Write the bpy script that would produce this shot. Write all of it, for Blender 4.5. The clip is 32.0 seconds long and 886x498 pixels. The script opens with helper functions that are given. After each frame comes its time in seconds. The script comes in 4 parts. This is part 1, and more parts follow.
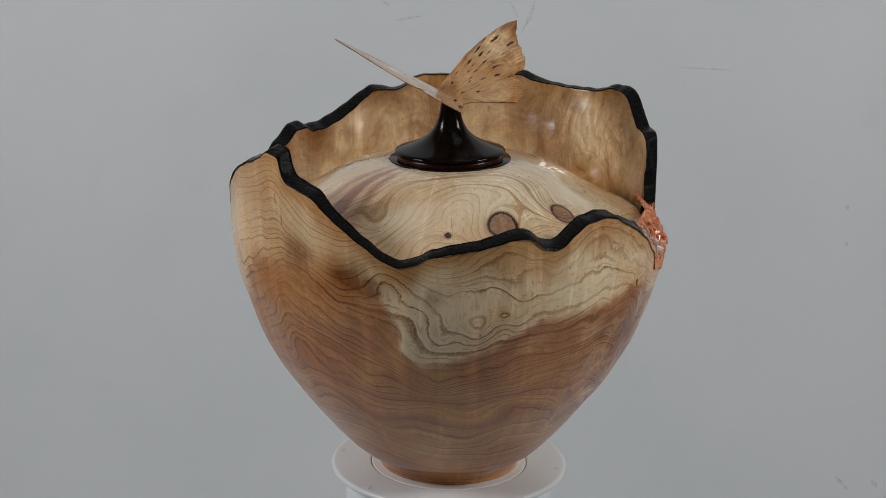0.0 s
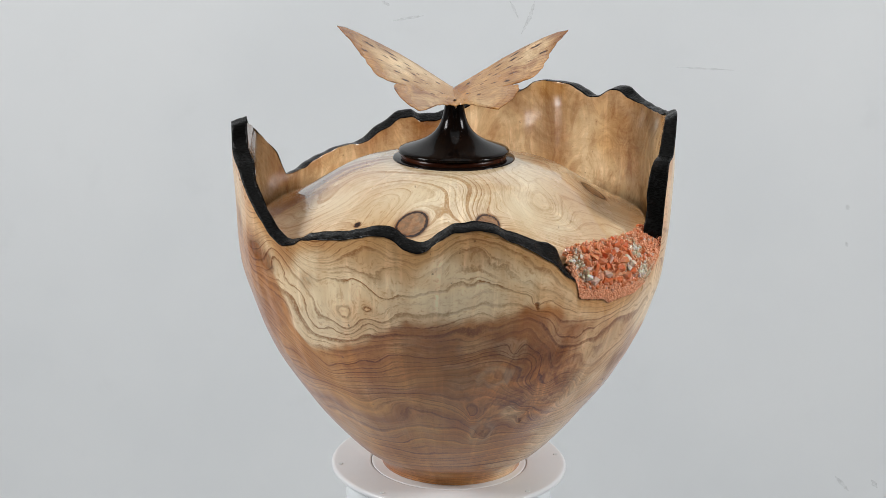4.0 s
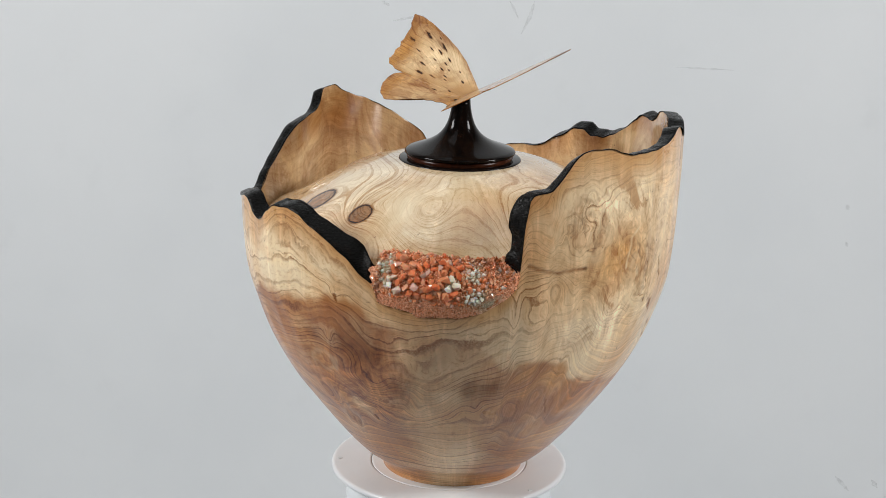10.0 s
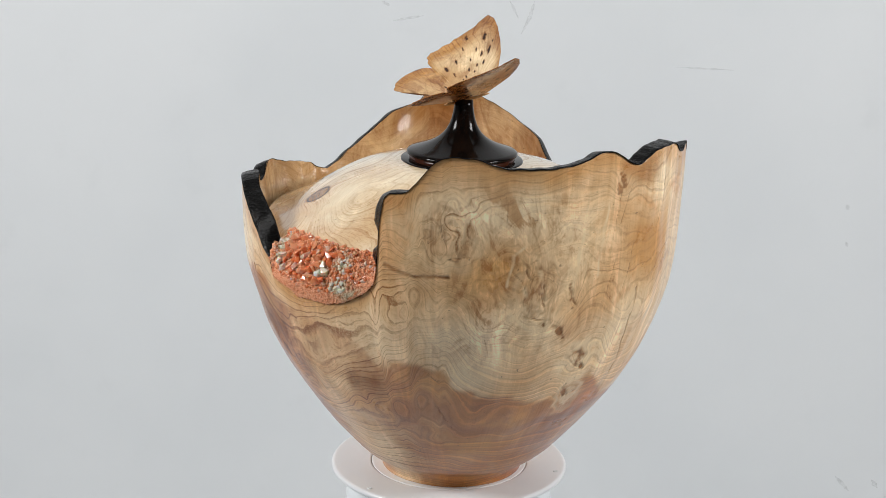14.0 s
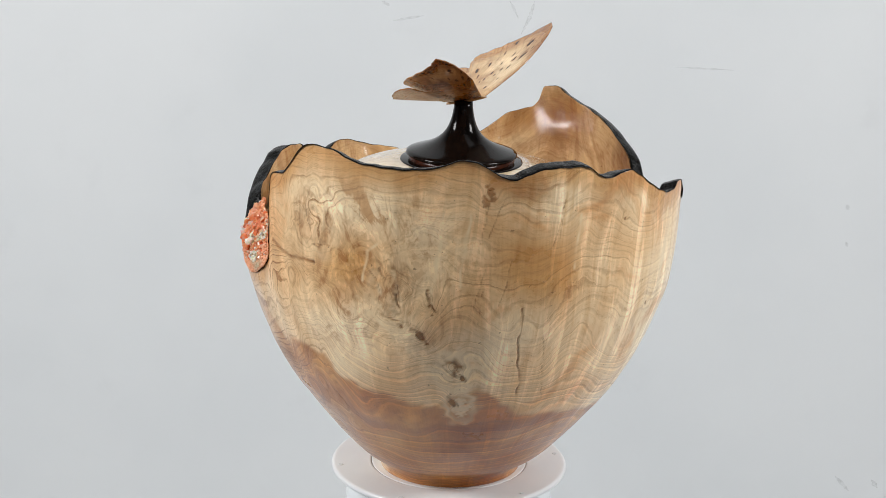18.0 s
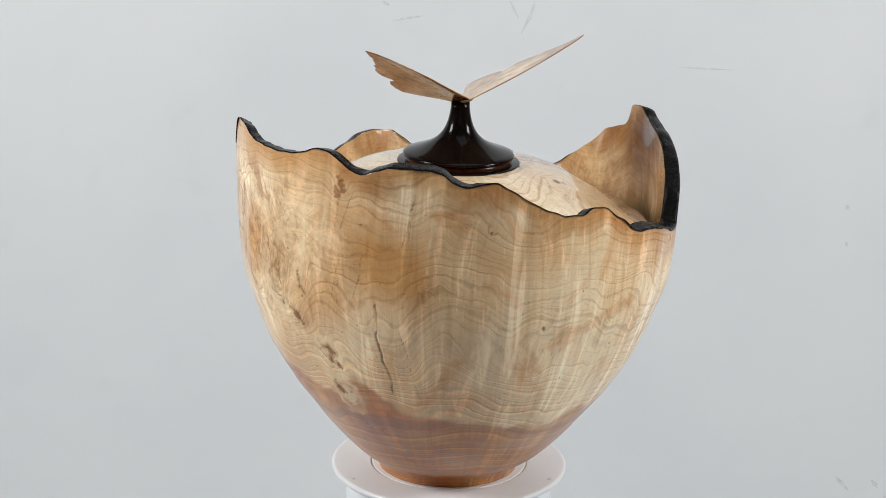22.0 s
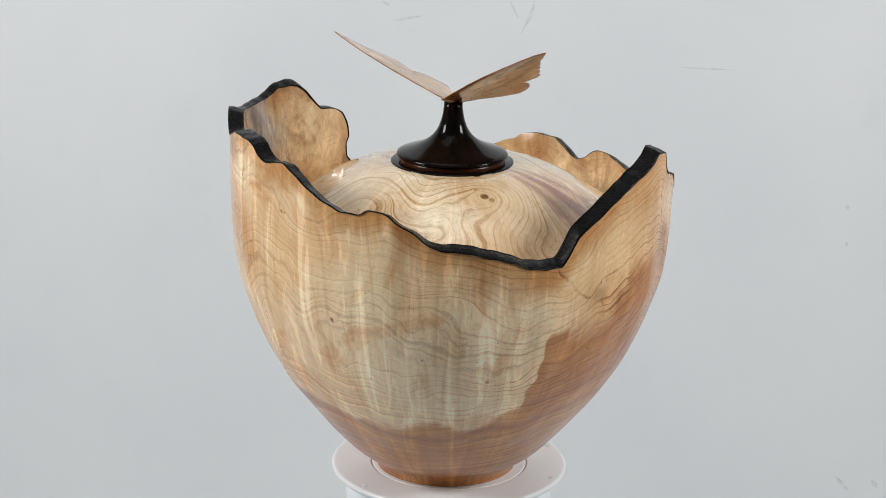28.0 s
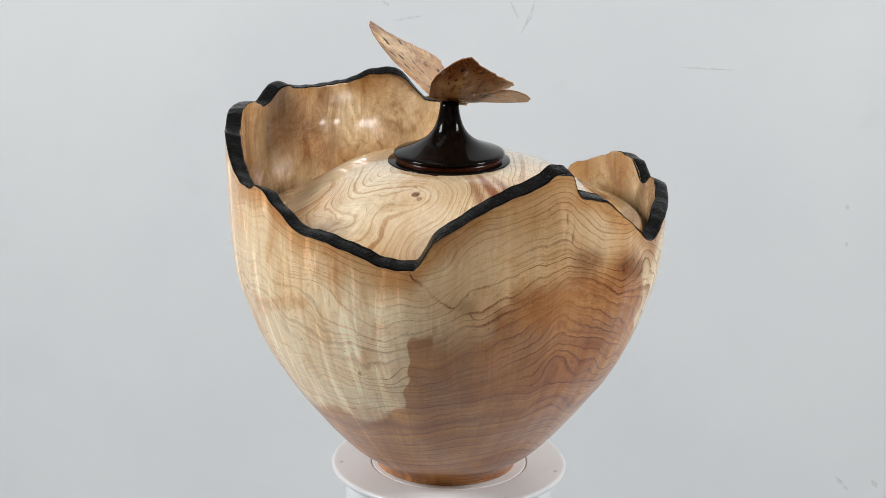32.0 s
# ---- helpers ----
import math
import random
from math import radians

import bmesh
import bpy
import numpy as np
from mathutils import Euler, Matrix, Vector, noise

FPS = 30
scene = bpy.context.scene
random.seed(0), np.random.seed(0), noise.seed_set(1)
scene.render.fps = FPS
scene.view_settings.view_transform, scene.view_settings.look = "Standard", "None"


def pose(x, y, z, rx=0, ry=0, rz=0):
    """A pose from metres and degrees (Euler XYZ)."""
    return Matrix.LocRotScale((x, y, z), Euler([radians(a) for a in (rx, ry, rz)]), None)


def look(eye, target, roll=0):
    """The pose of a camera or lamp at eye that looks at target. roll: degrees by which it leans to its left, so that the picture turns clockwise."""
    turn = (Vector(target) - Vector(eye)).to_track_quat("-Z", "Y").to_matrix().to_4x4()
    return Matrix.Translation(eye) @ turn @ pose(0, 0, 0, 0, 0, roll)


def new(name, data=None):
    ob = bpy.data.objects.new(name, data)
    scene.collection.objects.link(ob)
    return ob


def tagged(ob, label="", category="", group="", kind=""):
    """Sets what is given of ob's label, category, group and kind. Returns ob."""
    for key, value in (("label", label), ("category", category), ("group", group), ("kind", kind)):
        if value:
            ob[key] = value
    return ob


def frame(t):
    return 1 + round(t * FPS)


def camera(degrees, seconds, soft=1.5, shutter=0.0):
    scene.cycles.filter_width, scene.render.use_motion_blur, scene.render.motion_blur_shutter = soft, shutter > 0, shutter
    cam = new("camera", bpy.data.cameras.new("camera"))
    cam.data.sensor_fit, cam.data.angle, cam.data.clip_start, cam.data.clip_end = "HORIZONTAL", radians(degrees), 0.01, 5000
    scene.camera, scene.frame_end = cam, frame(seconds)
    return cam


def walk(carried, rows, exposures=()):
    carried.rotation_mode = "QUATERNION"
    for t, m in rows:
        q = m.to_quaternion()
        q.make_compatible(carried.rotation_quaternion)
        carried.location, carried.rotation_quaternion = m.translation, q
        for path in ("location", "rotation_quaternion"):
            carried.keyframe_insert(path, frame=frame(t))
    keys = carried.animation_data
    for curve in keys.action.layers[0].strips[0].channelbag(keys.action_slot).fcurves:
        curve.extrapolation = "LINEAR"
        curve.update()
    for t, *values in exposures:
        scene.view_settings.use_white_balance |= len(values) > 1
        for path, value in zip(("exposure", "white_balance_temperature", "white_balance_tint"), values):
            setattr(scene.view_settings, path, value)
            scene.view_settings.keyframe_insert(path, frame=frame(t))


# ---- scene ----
SECONDS = 32.0
SPIN = -8.8541                      # the turntable's turn, degrees a second
STAND = pose(0.0001, 0.0019, 0.0, -0.372, -1.037, 0)   # the vessel leans a little and stands off the turntable's centre
LID_OFF = (0.0004, -0.0003)

cam = camera(25.8, SECONDS, soft=0.55)
EYE = pose(0.0, -1.04063, 0.42638, 73.90963, -1.04096, 0.61223)
walk(cam, [(0.0, EYE), (SECONDS, EYE)],
     exposures=[(0.0, -0.92), (0.2, -0.70), (0.4, -0.38), (0.6, -0.20), (1.0, -0.18), (10.0, -0.18), (17.0, -0.03), (20.0, -0.06), (23.0, -0.10), (30.0, -0.13), (SECONDS, -0.08)])

# ---- light: two soft lamps beside the camera, one each side, and an added overhead fill, in an unseen room ----
world = bpy.data.worlds.new("world")
scene.world = world
world.use_nodes = True
world.node_tree.nodes["Background"].inputs[0].default_value = (0.80, 0.90, 1.0, 1)
world.node_tree.nodes["Background"].inputs[1].default_value = 0.1


def soft_lamp(name, eye, target, watts, size, colour):
    data = bpy.data.lights.new(name, "AREA")
    data.energy, data.shape, data.size, data.size_y, data.color = watts, "RECTANGLE", size[0], size[1], colour
    ob = new(name, data)
    ob.matrix_world = look(eye, target)
    return ob


soft_lamp("studio_lamp_left", (-1.12, -0.33, 0.80), (0, 0, 0.12), 16.0, (0.36, 0.40), (1.0, 0.99, 0.985))
soft_lamp("studio_lamp_right", (1.12, -0.33, 0.80), (0, 0, 0.12), 14.2, (0.36, 0.40), (1.0, 0.99, 0.985))
# added fill from above; no lamp is known to hang there
soft_lamp("overhead_fill", (0.0, -0.15, 1.75), (0, 0.1, 0), 6.0, (1.6, 1.4), (0.96, 0.985, 1.0))

# ---- helpers of this file ----
rng = np.random.default_rng(7)


def part(name, bm, material, parent, label=""):
    me = bpy.data.meshes.new(name)
    bm.to_mesh(me)
    bm.free()
    return link(name, me, material, parent, label)


def link(name, me, material, parent, label="", smooth=True):
    if material and not me.materials:
        me.materials.append(material)
    if smooth:
        me.polygons.foreach_set("use_smooth", np.ones(len(me.polygons), bool))
    ob = new(name, me)
    ob.parent = parent
    return tagged(ob, label) if label else ob


def grid_mesh(name, P, wrap=True, flip=False):
    """A mesh from an array of rows and columns of points; wrap closes the columns."""
    nv, nu = P.shape[:2]
    i = np.arange(nv * nu).reshape(nv, nu)
    j = np.roll(i, -1, 1) if wrap else i[:, 1:]
    a = i if wrap else i[:, :-1]
    q = np.stack([a[:-1], j[:-1], j[1:], a[1:]], -1).reshape(-1, 4)
    if flip:
        q = q[:, ::-1]
    return raw_mesh(name, P.reshape(-1, 3), q)


def raw_mesh(name, verts, quads):
    me = bpy.data.meshes.new(name)
    me.vertices.add(len(verts))
    me.vertices.foreach_set("co", np.ascontiguousarray(verts, np.float32).ravel())
    k = quads.shape[1]
    me.loops.add(quads.size)
    me.loops.foreach_set("vertex_index", np.ascontiguousarray(quads, np.int32).ravel())
    me.polygons.add(len(quads))
    me.polygons.foreach_set("loop_start", np.arange(0, quads.size, k, dtype=np.int32))
    me.update(calc_edges=True)
    me.validate()
    return me


def field(me, name, values):
    me.attributes.new(name, "FLOAT", "POINT").data.foreach_set("value", np.ascontiguousarray(values, np.float32).ravel())


def waves(P, size, seed, n=9):
    """Smooth random field between about -1 and 1, with features of that size."""
    g = np.random.default_rng(seed)
    k = g.normal(size=(n, 3))
    k *= (g.uniform(0.6, 1.5, n) / np.linalg.norm(k, axis=1))[:, None] * 2 * np.pi / (2 * size)
    ph = g.uniform(0, 6.28, n)
    out = 0
    for a in range(n):
        out = out + np.sin(P @ k[a] + ph[a])
    return out / math.sqrt(n / 2) / 1.5


def curve(points, x, period=None):
    """Smooth line through (x, y) pairs, without overshoot."""
    p = np.array(sorted(points), float)
    if period:
        p = np.vstack([p[-3:] - (period, 0), p, p[:3] + (period, 0)])
    xk, yk = p.T
    h = np.diff(xk)
    d = np.diff(yk) / h
    m = np.zeros_like(yk)
    s = d[:-1] * d[1:]
    m[1:-1] = np.where(s > 0, 2 * s / (d[:-1] + d[1:] + 1e-30 * (d[:-1] + d[1:] == 0)), 0)
    m[0], m[-1] = d[0], d[-1]
    k = np.clip(np.searchsorted(xk, x) - 1, 0, len(xk) - 2)
    t = np.clip((x - xk[k]) / h[k], 0, 1)
    return ((1 + 2 * t) * (1 - t) ** 2 * yk[k] + t * (1 - t) ** 2 * h[k] * m[k]
            + t * t * (3 - 2 * t) * yk[k + 1] + t * t * (t - 1) * h[k] * m[k + 1])


def step(x, a, b):
    t = np.clip((x - a) / (b - a), 0, 1)
    return t * t * (3 - 2 * t)


def lathe(name, profile, n=128):
    """Turned form: (radius, height) pairs from bottom to top."""
    a = np.linspace(0, 2 * np.pi, n, endpoint=False)
    r, z = np.array(profile).T
    P = np.stack([np.outer(r, np.cos(a)), np.outer(r, np.sin(a)), np.outer(z, np.ones(n))], -1)
    return grid_mesh(name, P)


# ---- materials ----
class Nodes:
    """Short way to write a node material."""

    def __init__(self, name):
        self.mat = bpy.data.materials.new(name)
        self.mat.use_nodes = True
        self.t = self.mat.node_tree
        self.b = self.t.nodes["Principled BSDF"]

    def put(self, socket, v):
        if isinstance(v, bpy.types.NodeSocket):
            self.t.links.new(v, socket)
        elif v is not None:
            socket.default_value = v

    def node(self, kind, **kw):
        n = self.t.nodes.new(kind)
        for k, v in kw.items():
            if k == "data_type":
                n.data_type = v
            elif k == "operation":
                n.operation = v
            elif k == "dims":
                n.noise_dimensions = v
            elif k == "attribute":
                n.attribute_name = v
        return n

    def attr(self, name):
        return self.node("ShaderNodeAttribute", attribute=name).outputs["Fac"]

    def at(self):
        return self.node("ShaderNodeTexCoord").outputs["Object"]

    def math(self, op, a, b=None, c=None, clamp=False):
        n = self.node("ShaderNodeMath", operation=op)
        n.use_clamp = clamp
        for i, v in enumerate((a, b, c)):
            self.put(n.inputs[i], v)
        return n.outputs[0]

    def vec(self, op, a, b=None):
        n = self.node("ShaderNodeVectorMath", operation=op)
        self.put(n.inputs[0], a)
        if op == "SCALE":
            self.put(n.inputs["Scale"], b)
        else:
            self.put(n.inputs[1], b)
        return n.outputs[0]

    def noise(self, v, scale, detail=3.0, rough=0.55, dims="3D", distort=0.0):
        n = self.node("ShaderNodeTexNoise", dims=dims)
        self.put(n.inputs["W" if dims == "1D" else "Vector"], v)
        self.put(n.inputs["Scale"], scale)
        self.put(n.inputs["Detail"], detail)
        self.put(n.inputs["Roughness"], rough)
        self.put(n.inputs["Distortion"], distort)
        return n.outputs["Fac"]

    def ramp(self, f, a, b, lo=0.0, hi=1.0):
        n = self.node("ShaderNodeMapRange")
        n.interpolation_type = "SMOOTHSTEP"
        for s, v in zip(("Value", "From Min", "From Max", "To Min", "To Max"), (f, a, b, lo, hi)):
            self.put(n.inputs[s], v)
        return n.outputs["Result"]

    def mix(self, f, a, b, kind="MIX"):
        n = self.node("ShaderNodeMix", data_type="RGBA")
        n.blend_type = kind
        self.put(n.inputs["Factor"], f)
        ca, cb = [s for s in n.inputs if s.type == "RGBA"]
        self.put(ca, (*a, 1) if isinstance(a, tuple) else a)
        self.put(cb, (*b, 1) if isinstance(b, tuple) else b)
        return [s for s in n.outputs if s.type == "RGBA"][0]

    def bump(self, height, strength, distance):
        n = self.node("ShaderNodeBump")
        self.put(n.inputs["Height"], height)
        n.inputs["Strength"].default_value, n.inputs["Distance"].default_value = strength, distance
        self.put(self.b.inputs["Normal"], n.outputs["Normal"])
        return n

    def set(self, **kw):
        for k, v in kw.items():
            s = self.b.inputs[k.replace("_", " ")]
            self.put(s, (*v, 1) if isinstance(v, tuple) and len(v) == 3 else v)
        return self.mat


def wood_material(name, sap, sap2, heart, heart2, line, spacing, amber, gloss=0.30, line_amount=0.75, flame=1.0, coat=0.55):
    """Polished figured wood. The mesh carries the growth layers (mm), heartwood, dark stain, amber toning and figure as fields."""
    n = Nodes(name)
    at = n.at()
    g, ht, dk, am, fig = n.attr("grow"), n.attr("heart"), n.attr("dark"), n.attr("amber"), n.attr("figure")
    jitter = n.math("ADD", n.math("MULTIPLY_ADD", n.noise(at, 300, 3, 0.6), 0.8, -0.4), n.math("MULTIPLY_ADD", n.noise(at, 75, 2, 0.5), 1.3, -0.65))
    g2 = n.math("ADD", g, jitter)
    drift = n.noise(n.math("DIVIDE", g2, 14.0), 1.0, 3, 0.6, "1D")
    w = n.math("ADD", n.math("DIVIDE", g2, spacing), n.math("MULTIPLY", drift, 2.2))

    def layer(w):
        u = n.math("FRACT", w)
        each = n.node("ShaderNodeTexWhiteNoise")
        each.noise_dimensions = "1D"
        n.put(each.inputs["W"], n.math("FLOOR", w))
        thin = n.math("MULTIPLY", n.ramp(u, 0.66, 0.87), n.ramp(u, 0.91, 0.99, 1.0, 0.0))
        wide = n.math("MULTIPLY", n.ramp(u, 0.05, 0.90), n.ramp(u, 0.92, 0.995, 1.0, 0.0))
        return thin, wide, n.ramp(each.outputs["Value"], 0.0, 0.9, 0.5, 1.0)

    thin, wide, each = layer(w)
    thin2, wide2, each2 = layer(n.math("MULTIPLY_ADD", w, 2.37, 3.3))
    dots = n.ramp(n.noise(at, 900, 2, 0.6), 0.36, 0.56, 0.62, 1.0)
    where = n.ramp(n.noise(at, 32, 2, 0.5), 0.34, 0.56, 0.62, 1.0)
    where2 = n.ramp(n.noise(n.vec("ADD", at, (3, 1, 2)), 42, 2, 0.5), 0.44, 0.62, 0.10, 0.75)
    one = n.math("MULTIPLY", n.math("MULTIPLY_ADD", thin, 1.0, n.math("MULTIPLY", wide, n.ramp(n.attr("lines"), 0.5, 1.0, 0.0, 0.30))), n.math("MULTIPLY", each, where))
    two = n.math("MULTIPLY", n.math("MULTIPLY", thin2, each2), where2)
    rings = n.math("MULTIPLY", n.math("MULTIPLY", n.math("MAXIMUM", one, two), dots), n.attr("lines"), clamp=True)
    beside, _, _ = layer(n.math("ADD", w, 0.24))
    pale = n.math("MULTIPLY", n.math("MULTIPLY", n.math("ADD", beside, n.math("MULTIPLY", wide2, 0.35)), each), n.attr("pale"), clamp=True)
    band = n.noise(n.math("DIVIDE", g2, 5.5), 1.0, 3, 0.6, "1D")
    # fine pores drawn out along the layers
    sp = n.node("ShaderNodeSeparateXYZ")
    n.put(sp.inputs[0], at)
    cb = n.node("ShaderNodeCombineXYZ")
    n.put(cb.inputs[0], n.math("MULTIPLY", sp.outputs[0], 300.0))
    n.put(cb.inputs[1], n.math("MULTIPLY", sp.outputs[1], 300.0))
    n.put(cb.inputs[2], n.math("MULTIPLY", g2, 2.2))
    pores = n.noise(cb.outputs[0], 1.0, 3, 0.7)
    # swirling figure of the burl
    swirl = n.noise(n.vec("ADD", at, n.vec("SCALE", n.vec("MULTIPLY", at, (0, 0, 1)), -0.5)), 42, 6, 0.66, distort=2.6)
    curl = n.noise(n.vec("MULTIPLY", at, (1, 1, 0.7)), 26, 3, 0.5, distort=1.2)
    cu = n.math("FRACT", n.math("MULTIPLY", n.math("ADD", curl, n.math("MULTIPLY", n.noise(at, 300, 2, 0.5), 0.03)), 13.0))
    curls = n.math("MULTIPLY", n.math("MULTIPLY", n.ramp(cu, 0.35, 0.72), n.ramp(cu, 0.78, 0.95, 1.0, 0.0)), n.ramp(n.noise(at, 48, 2, 0.5), 0.40, 0.58, 0.15, 1.0))
    # upright flame figure across the layers; its sheen is put into the colour
    flat = n.vec("NORMALIZE", n.vec("MULTIPLY", at, (1, 1, 0)))
    fl = n.noise(n.vec("ADD", n.vec("SCALE", flat, 11.0), n.vec("MULTIPLY", at, (0, 0, 13))), 1.0, 4, 0.62, distort=0.9)
    fl2 = n.noise(n.vec("ADD", n.vec("SCALE", flat, 38.0), n.vec("MULTIPLY", at, (0, 0, 30))), 1.0, 3, 0.6, distort=0.6)
    big = n.noise(at, 17, 3, 0.55, distort=0.8)
    c = n.mix(n.ramp(n.math("ADD", n.math("MULTIPLY", big, 0.90), n.math("MULTIPLY", band, 0.10)), 0.38, 0.66), sap, sap2)
    h = n.mix(n.ramp(n.math("ADD", n.math("MULTIPLY", n.noise(at, 26, 3, 0.6, distort=1.0), 0.5), n.math("MULTIPLY", band, 0.5)), 0.36, 0.64), heart, heart2)
    hmask = n.ramp(n.math("ADD", ht, n.math("MULTIPLY_ADD", n.noise(cb.outputs[0], 0.35, 4, 0.65), 0.5, -0.25)), 0.05, 0.95)
    c = n.mix(hmask, c, h)
    c = n.mix(am, c, n.mix(1.0, c, amber, "MULTIPLY"))
    c = n.mix(n.math("MULTIPLY", rings, line_amount), c, n.mix(1.0, c, line, "MULTIPLY"))
    c = n.mix(n.math("MULTIPLY", pale, 0.7), c, n.mix(1.0, c, (1.75, 1.8, 1.75), "MULTIPLY"))
    c = n.mix(n.math("MULTIPLY", n.ramp(pores, 0.50, 0.68, 0.0, 0.65), n.math("MULTIPLY_ADD", n.attr("lines"), 0.75, 0.25)), c, n.mix(1.0, c, (0.64, 0.46, 0.29), "MULTIPLY"))
    c = n.mix(n.math("MULTIPLY", n.ramp(swirl, 0.51, 0.62), fig), c, n.mix(1.0, c, (0.56, 0.37, 0.23), "MULTIPLY"))
    c = n.mix(n.math("MULTIPLY", n.ramp(swirl, 0.38, 0.48, 1.0, 0.0), fig), c, n.mix(1.0, c, (1.40, 1.46, 1.52), "MULTIPLY"))
    c = n.mix(n.math("MULTIPLY", curls, n.math("MULTIPLY", fig, 0.42)), c, n.mix(1.0, c, (0.50, 0.33, 0.19), "MULTIPLY"))
    sh = n.math("MULTIPLY", n.attr("shimmer"), flame)
    c = n.mix(n.math("MULTIPLY", n.ramp(fl, 0.53, 0.65), n.math("MULTIPLY", sh, 0.9)), c, n.mix(1.0, c, (1.38, 1.42, 1.54), "MULTIPLY"))
    cloud = n.noise(n.vec("ADD", at, (1, 4, 2)), 24, 4, 0.6, distort=1.0)
    c = n.mix(n.math("MULTIPLY", n.ramp(cloud, 0.50, 0.66), n.math("MULTIPLY", sh, 0.8)), c, n.mix(1.0, c, (0.84, 0.65, 0.50), "MULTIPLY"))
    c = n.mix(n.math("MULTIPLY", n.ramp(fl, 0.34, 0.49, 1.0, 0.0), n.math("MULTIPLY", sh, 0.65)), c, n.mix(1.0, c, (0.80, 0.68, 0.54), "MULTIPLY"))
    c = n.mix(n.math("MULTIPLY", n.ramp(fl2, 0.56, 0.70), n.math("MULTIPLY", sh, 0.45)), c, n.mix(1.0, c, (1.32, 1.35, 1.42), "MULTIPLY"))
    c = n.mix(n.math("MULTIPLY", n.attr("scar"), 0.8), c, (0.90, 0.70, 0.43))
    specks = n.ramp(n.noise(at, 330, 2, 0.5), 0.73, 0.77)
    c = n.mix(n.math("MULTIPLY", specks, 0.6), c, (0.16, 0.07, 0.03))
    blot = n.noise(at, 330, 3, 0.6)
    dark = n.math("MULTIPLY", dk, n.ramp(blot, 0.25, 0.6, 0.92, 1.0), clamp=True)
    c = n.mix(dark, c, n.mix(1.0, c, n.mix(n.ramp(blot, 0.35, 0.65), (0.17, 0.085, 0.042), (0.42, 0.24, 0.13)), "MULTIPLY"))
    c = n.mix(n.ramp(dk, 0.93, 1.0), c, (0.028, 0.011, 0.006))
    rough = n.math("ADD", n.math("MULTIPLY", n.noise(at, 60, 3, 0.6), 0.14), gloss - 0.07)
    rough = n.math("SUBTRACT", rough, n.math("MULTIPLY", am, 0.08))
    n.bump(n.math("ADD", n.math("MULTIPLY", pores, 0.5), n.math("MULTIPLY", fl2, 2.0)), 0.16, 0.0006)
    return n.set(Base_Color=c, Roughness=rough, Specular_IOR_Level=n.math("MULTIPLY_ADD", dk, -0.3, 0.46, clamp=True), Coat_Weight=n.math("MULTIPLY_ADD", dk, -0.3, coat, clamp=True), Coat_Roughness=0.07)


SAP, SAP2 = (0.97, 0.79, 0.52), (0.91, 0.645, 0.36)
HEART, HEART2 = (0.62, 0.285, 0.078), (0.44, 0.165, 0.038)
wood_body = wood_material("elm_burl", SAP, SAP2, HEART, HEART2, (0.37, 0.205, 0.082), 3.4, (0.66, 0.455, 0.275), gloss=0.36, line_amount=1.0, coat=0.45)
# the same elm inside: browner, its base colour also darkened against the lamps' excess
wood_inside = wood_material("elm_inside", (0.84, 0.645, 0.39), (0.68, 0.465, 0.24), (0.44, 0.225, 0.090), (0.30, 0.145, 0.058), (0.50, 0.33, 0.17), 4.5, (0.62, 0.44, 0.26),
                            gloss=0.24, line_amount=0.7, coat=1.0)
wood_lid = wood_material("elm_lid", (0.83, 0.715, 0.51), (0.75, 0.60, 0.385), (0.30, 0.12, 0.06), (0.42, 0.20, 0.115),
                         (0.54, 0.35, 0.15), 7.6, (0.74, 0.54, 0.34), line_amount=0.9, coat=1.0)
wood_wing = wood_material("spalted_maple", (0.80, 0.60, 0.35), (0.64, 0.42, 0.20), (0.44, 0.23, 0.09), (0.38, 0.20, 0.08),
                          (0.50, 0.30, 0.14), 2.2, (0.64, 0.43, 0.19), gloss=0.34, coat=0.8)


def char_material():
    n = Nodes("charred_edge")
    at = n.at()
    a = n.noise(at, 160, 4, 0.65)
    b = n.noise(n.vec("MULTIPLY", at, (1, 1, 3)), 500, 3, 0.6)
    c = n.mix(n.ramp(a, 0.55, 0.75, 0.0, 0.5), (0.004, 0.0038, 0.0035), (0.016, 0.010, 0.007))
    n.bump(n.math("ADD", a, n.math("MULTIPLY", b, 0.5)), 0.7, 0.0009)
    return n.set(Base_Color=c, Roughness=n.ramp(b, 0.3, 0.7, 0.14, 0.42), Specular_IOR_Level=0.09)


def dark_wood(name, a, b, rough):
    n = Nodes(name)
    at = n.at()
    f = n.noise(n.vec("MULTIPLY", at, (1, 1, 0.15)), 260, 4, 0.6)
    return n.set(Base_Color=n.mix(n.ramp(f, 0.35, 0.7), a, b), Roughness=rough, Specular_IOR_Level=0.12,
                 Coat_Weight=0.04, Coat_Roughness=0.1)


def plain(name, a, b, scale, rough, bump=0.0, spec=0.4):
    n = Nodes(name)
    at = n.at()
    f = n.noise(at, scale, 4, 0.55)
    if bump:
        n.bump(n.noise(at, scale * 30, 3, 0.6), bump, 0.0008)
    return n.set(Base_Color=n.mix(n.ramp(f, 0.3, 0.7), a, b), Roughness=rough, Specular_IOR_Level=spec)


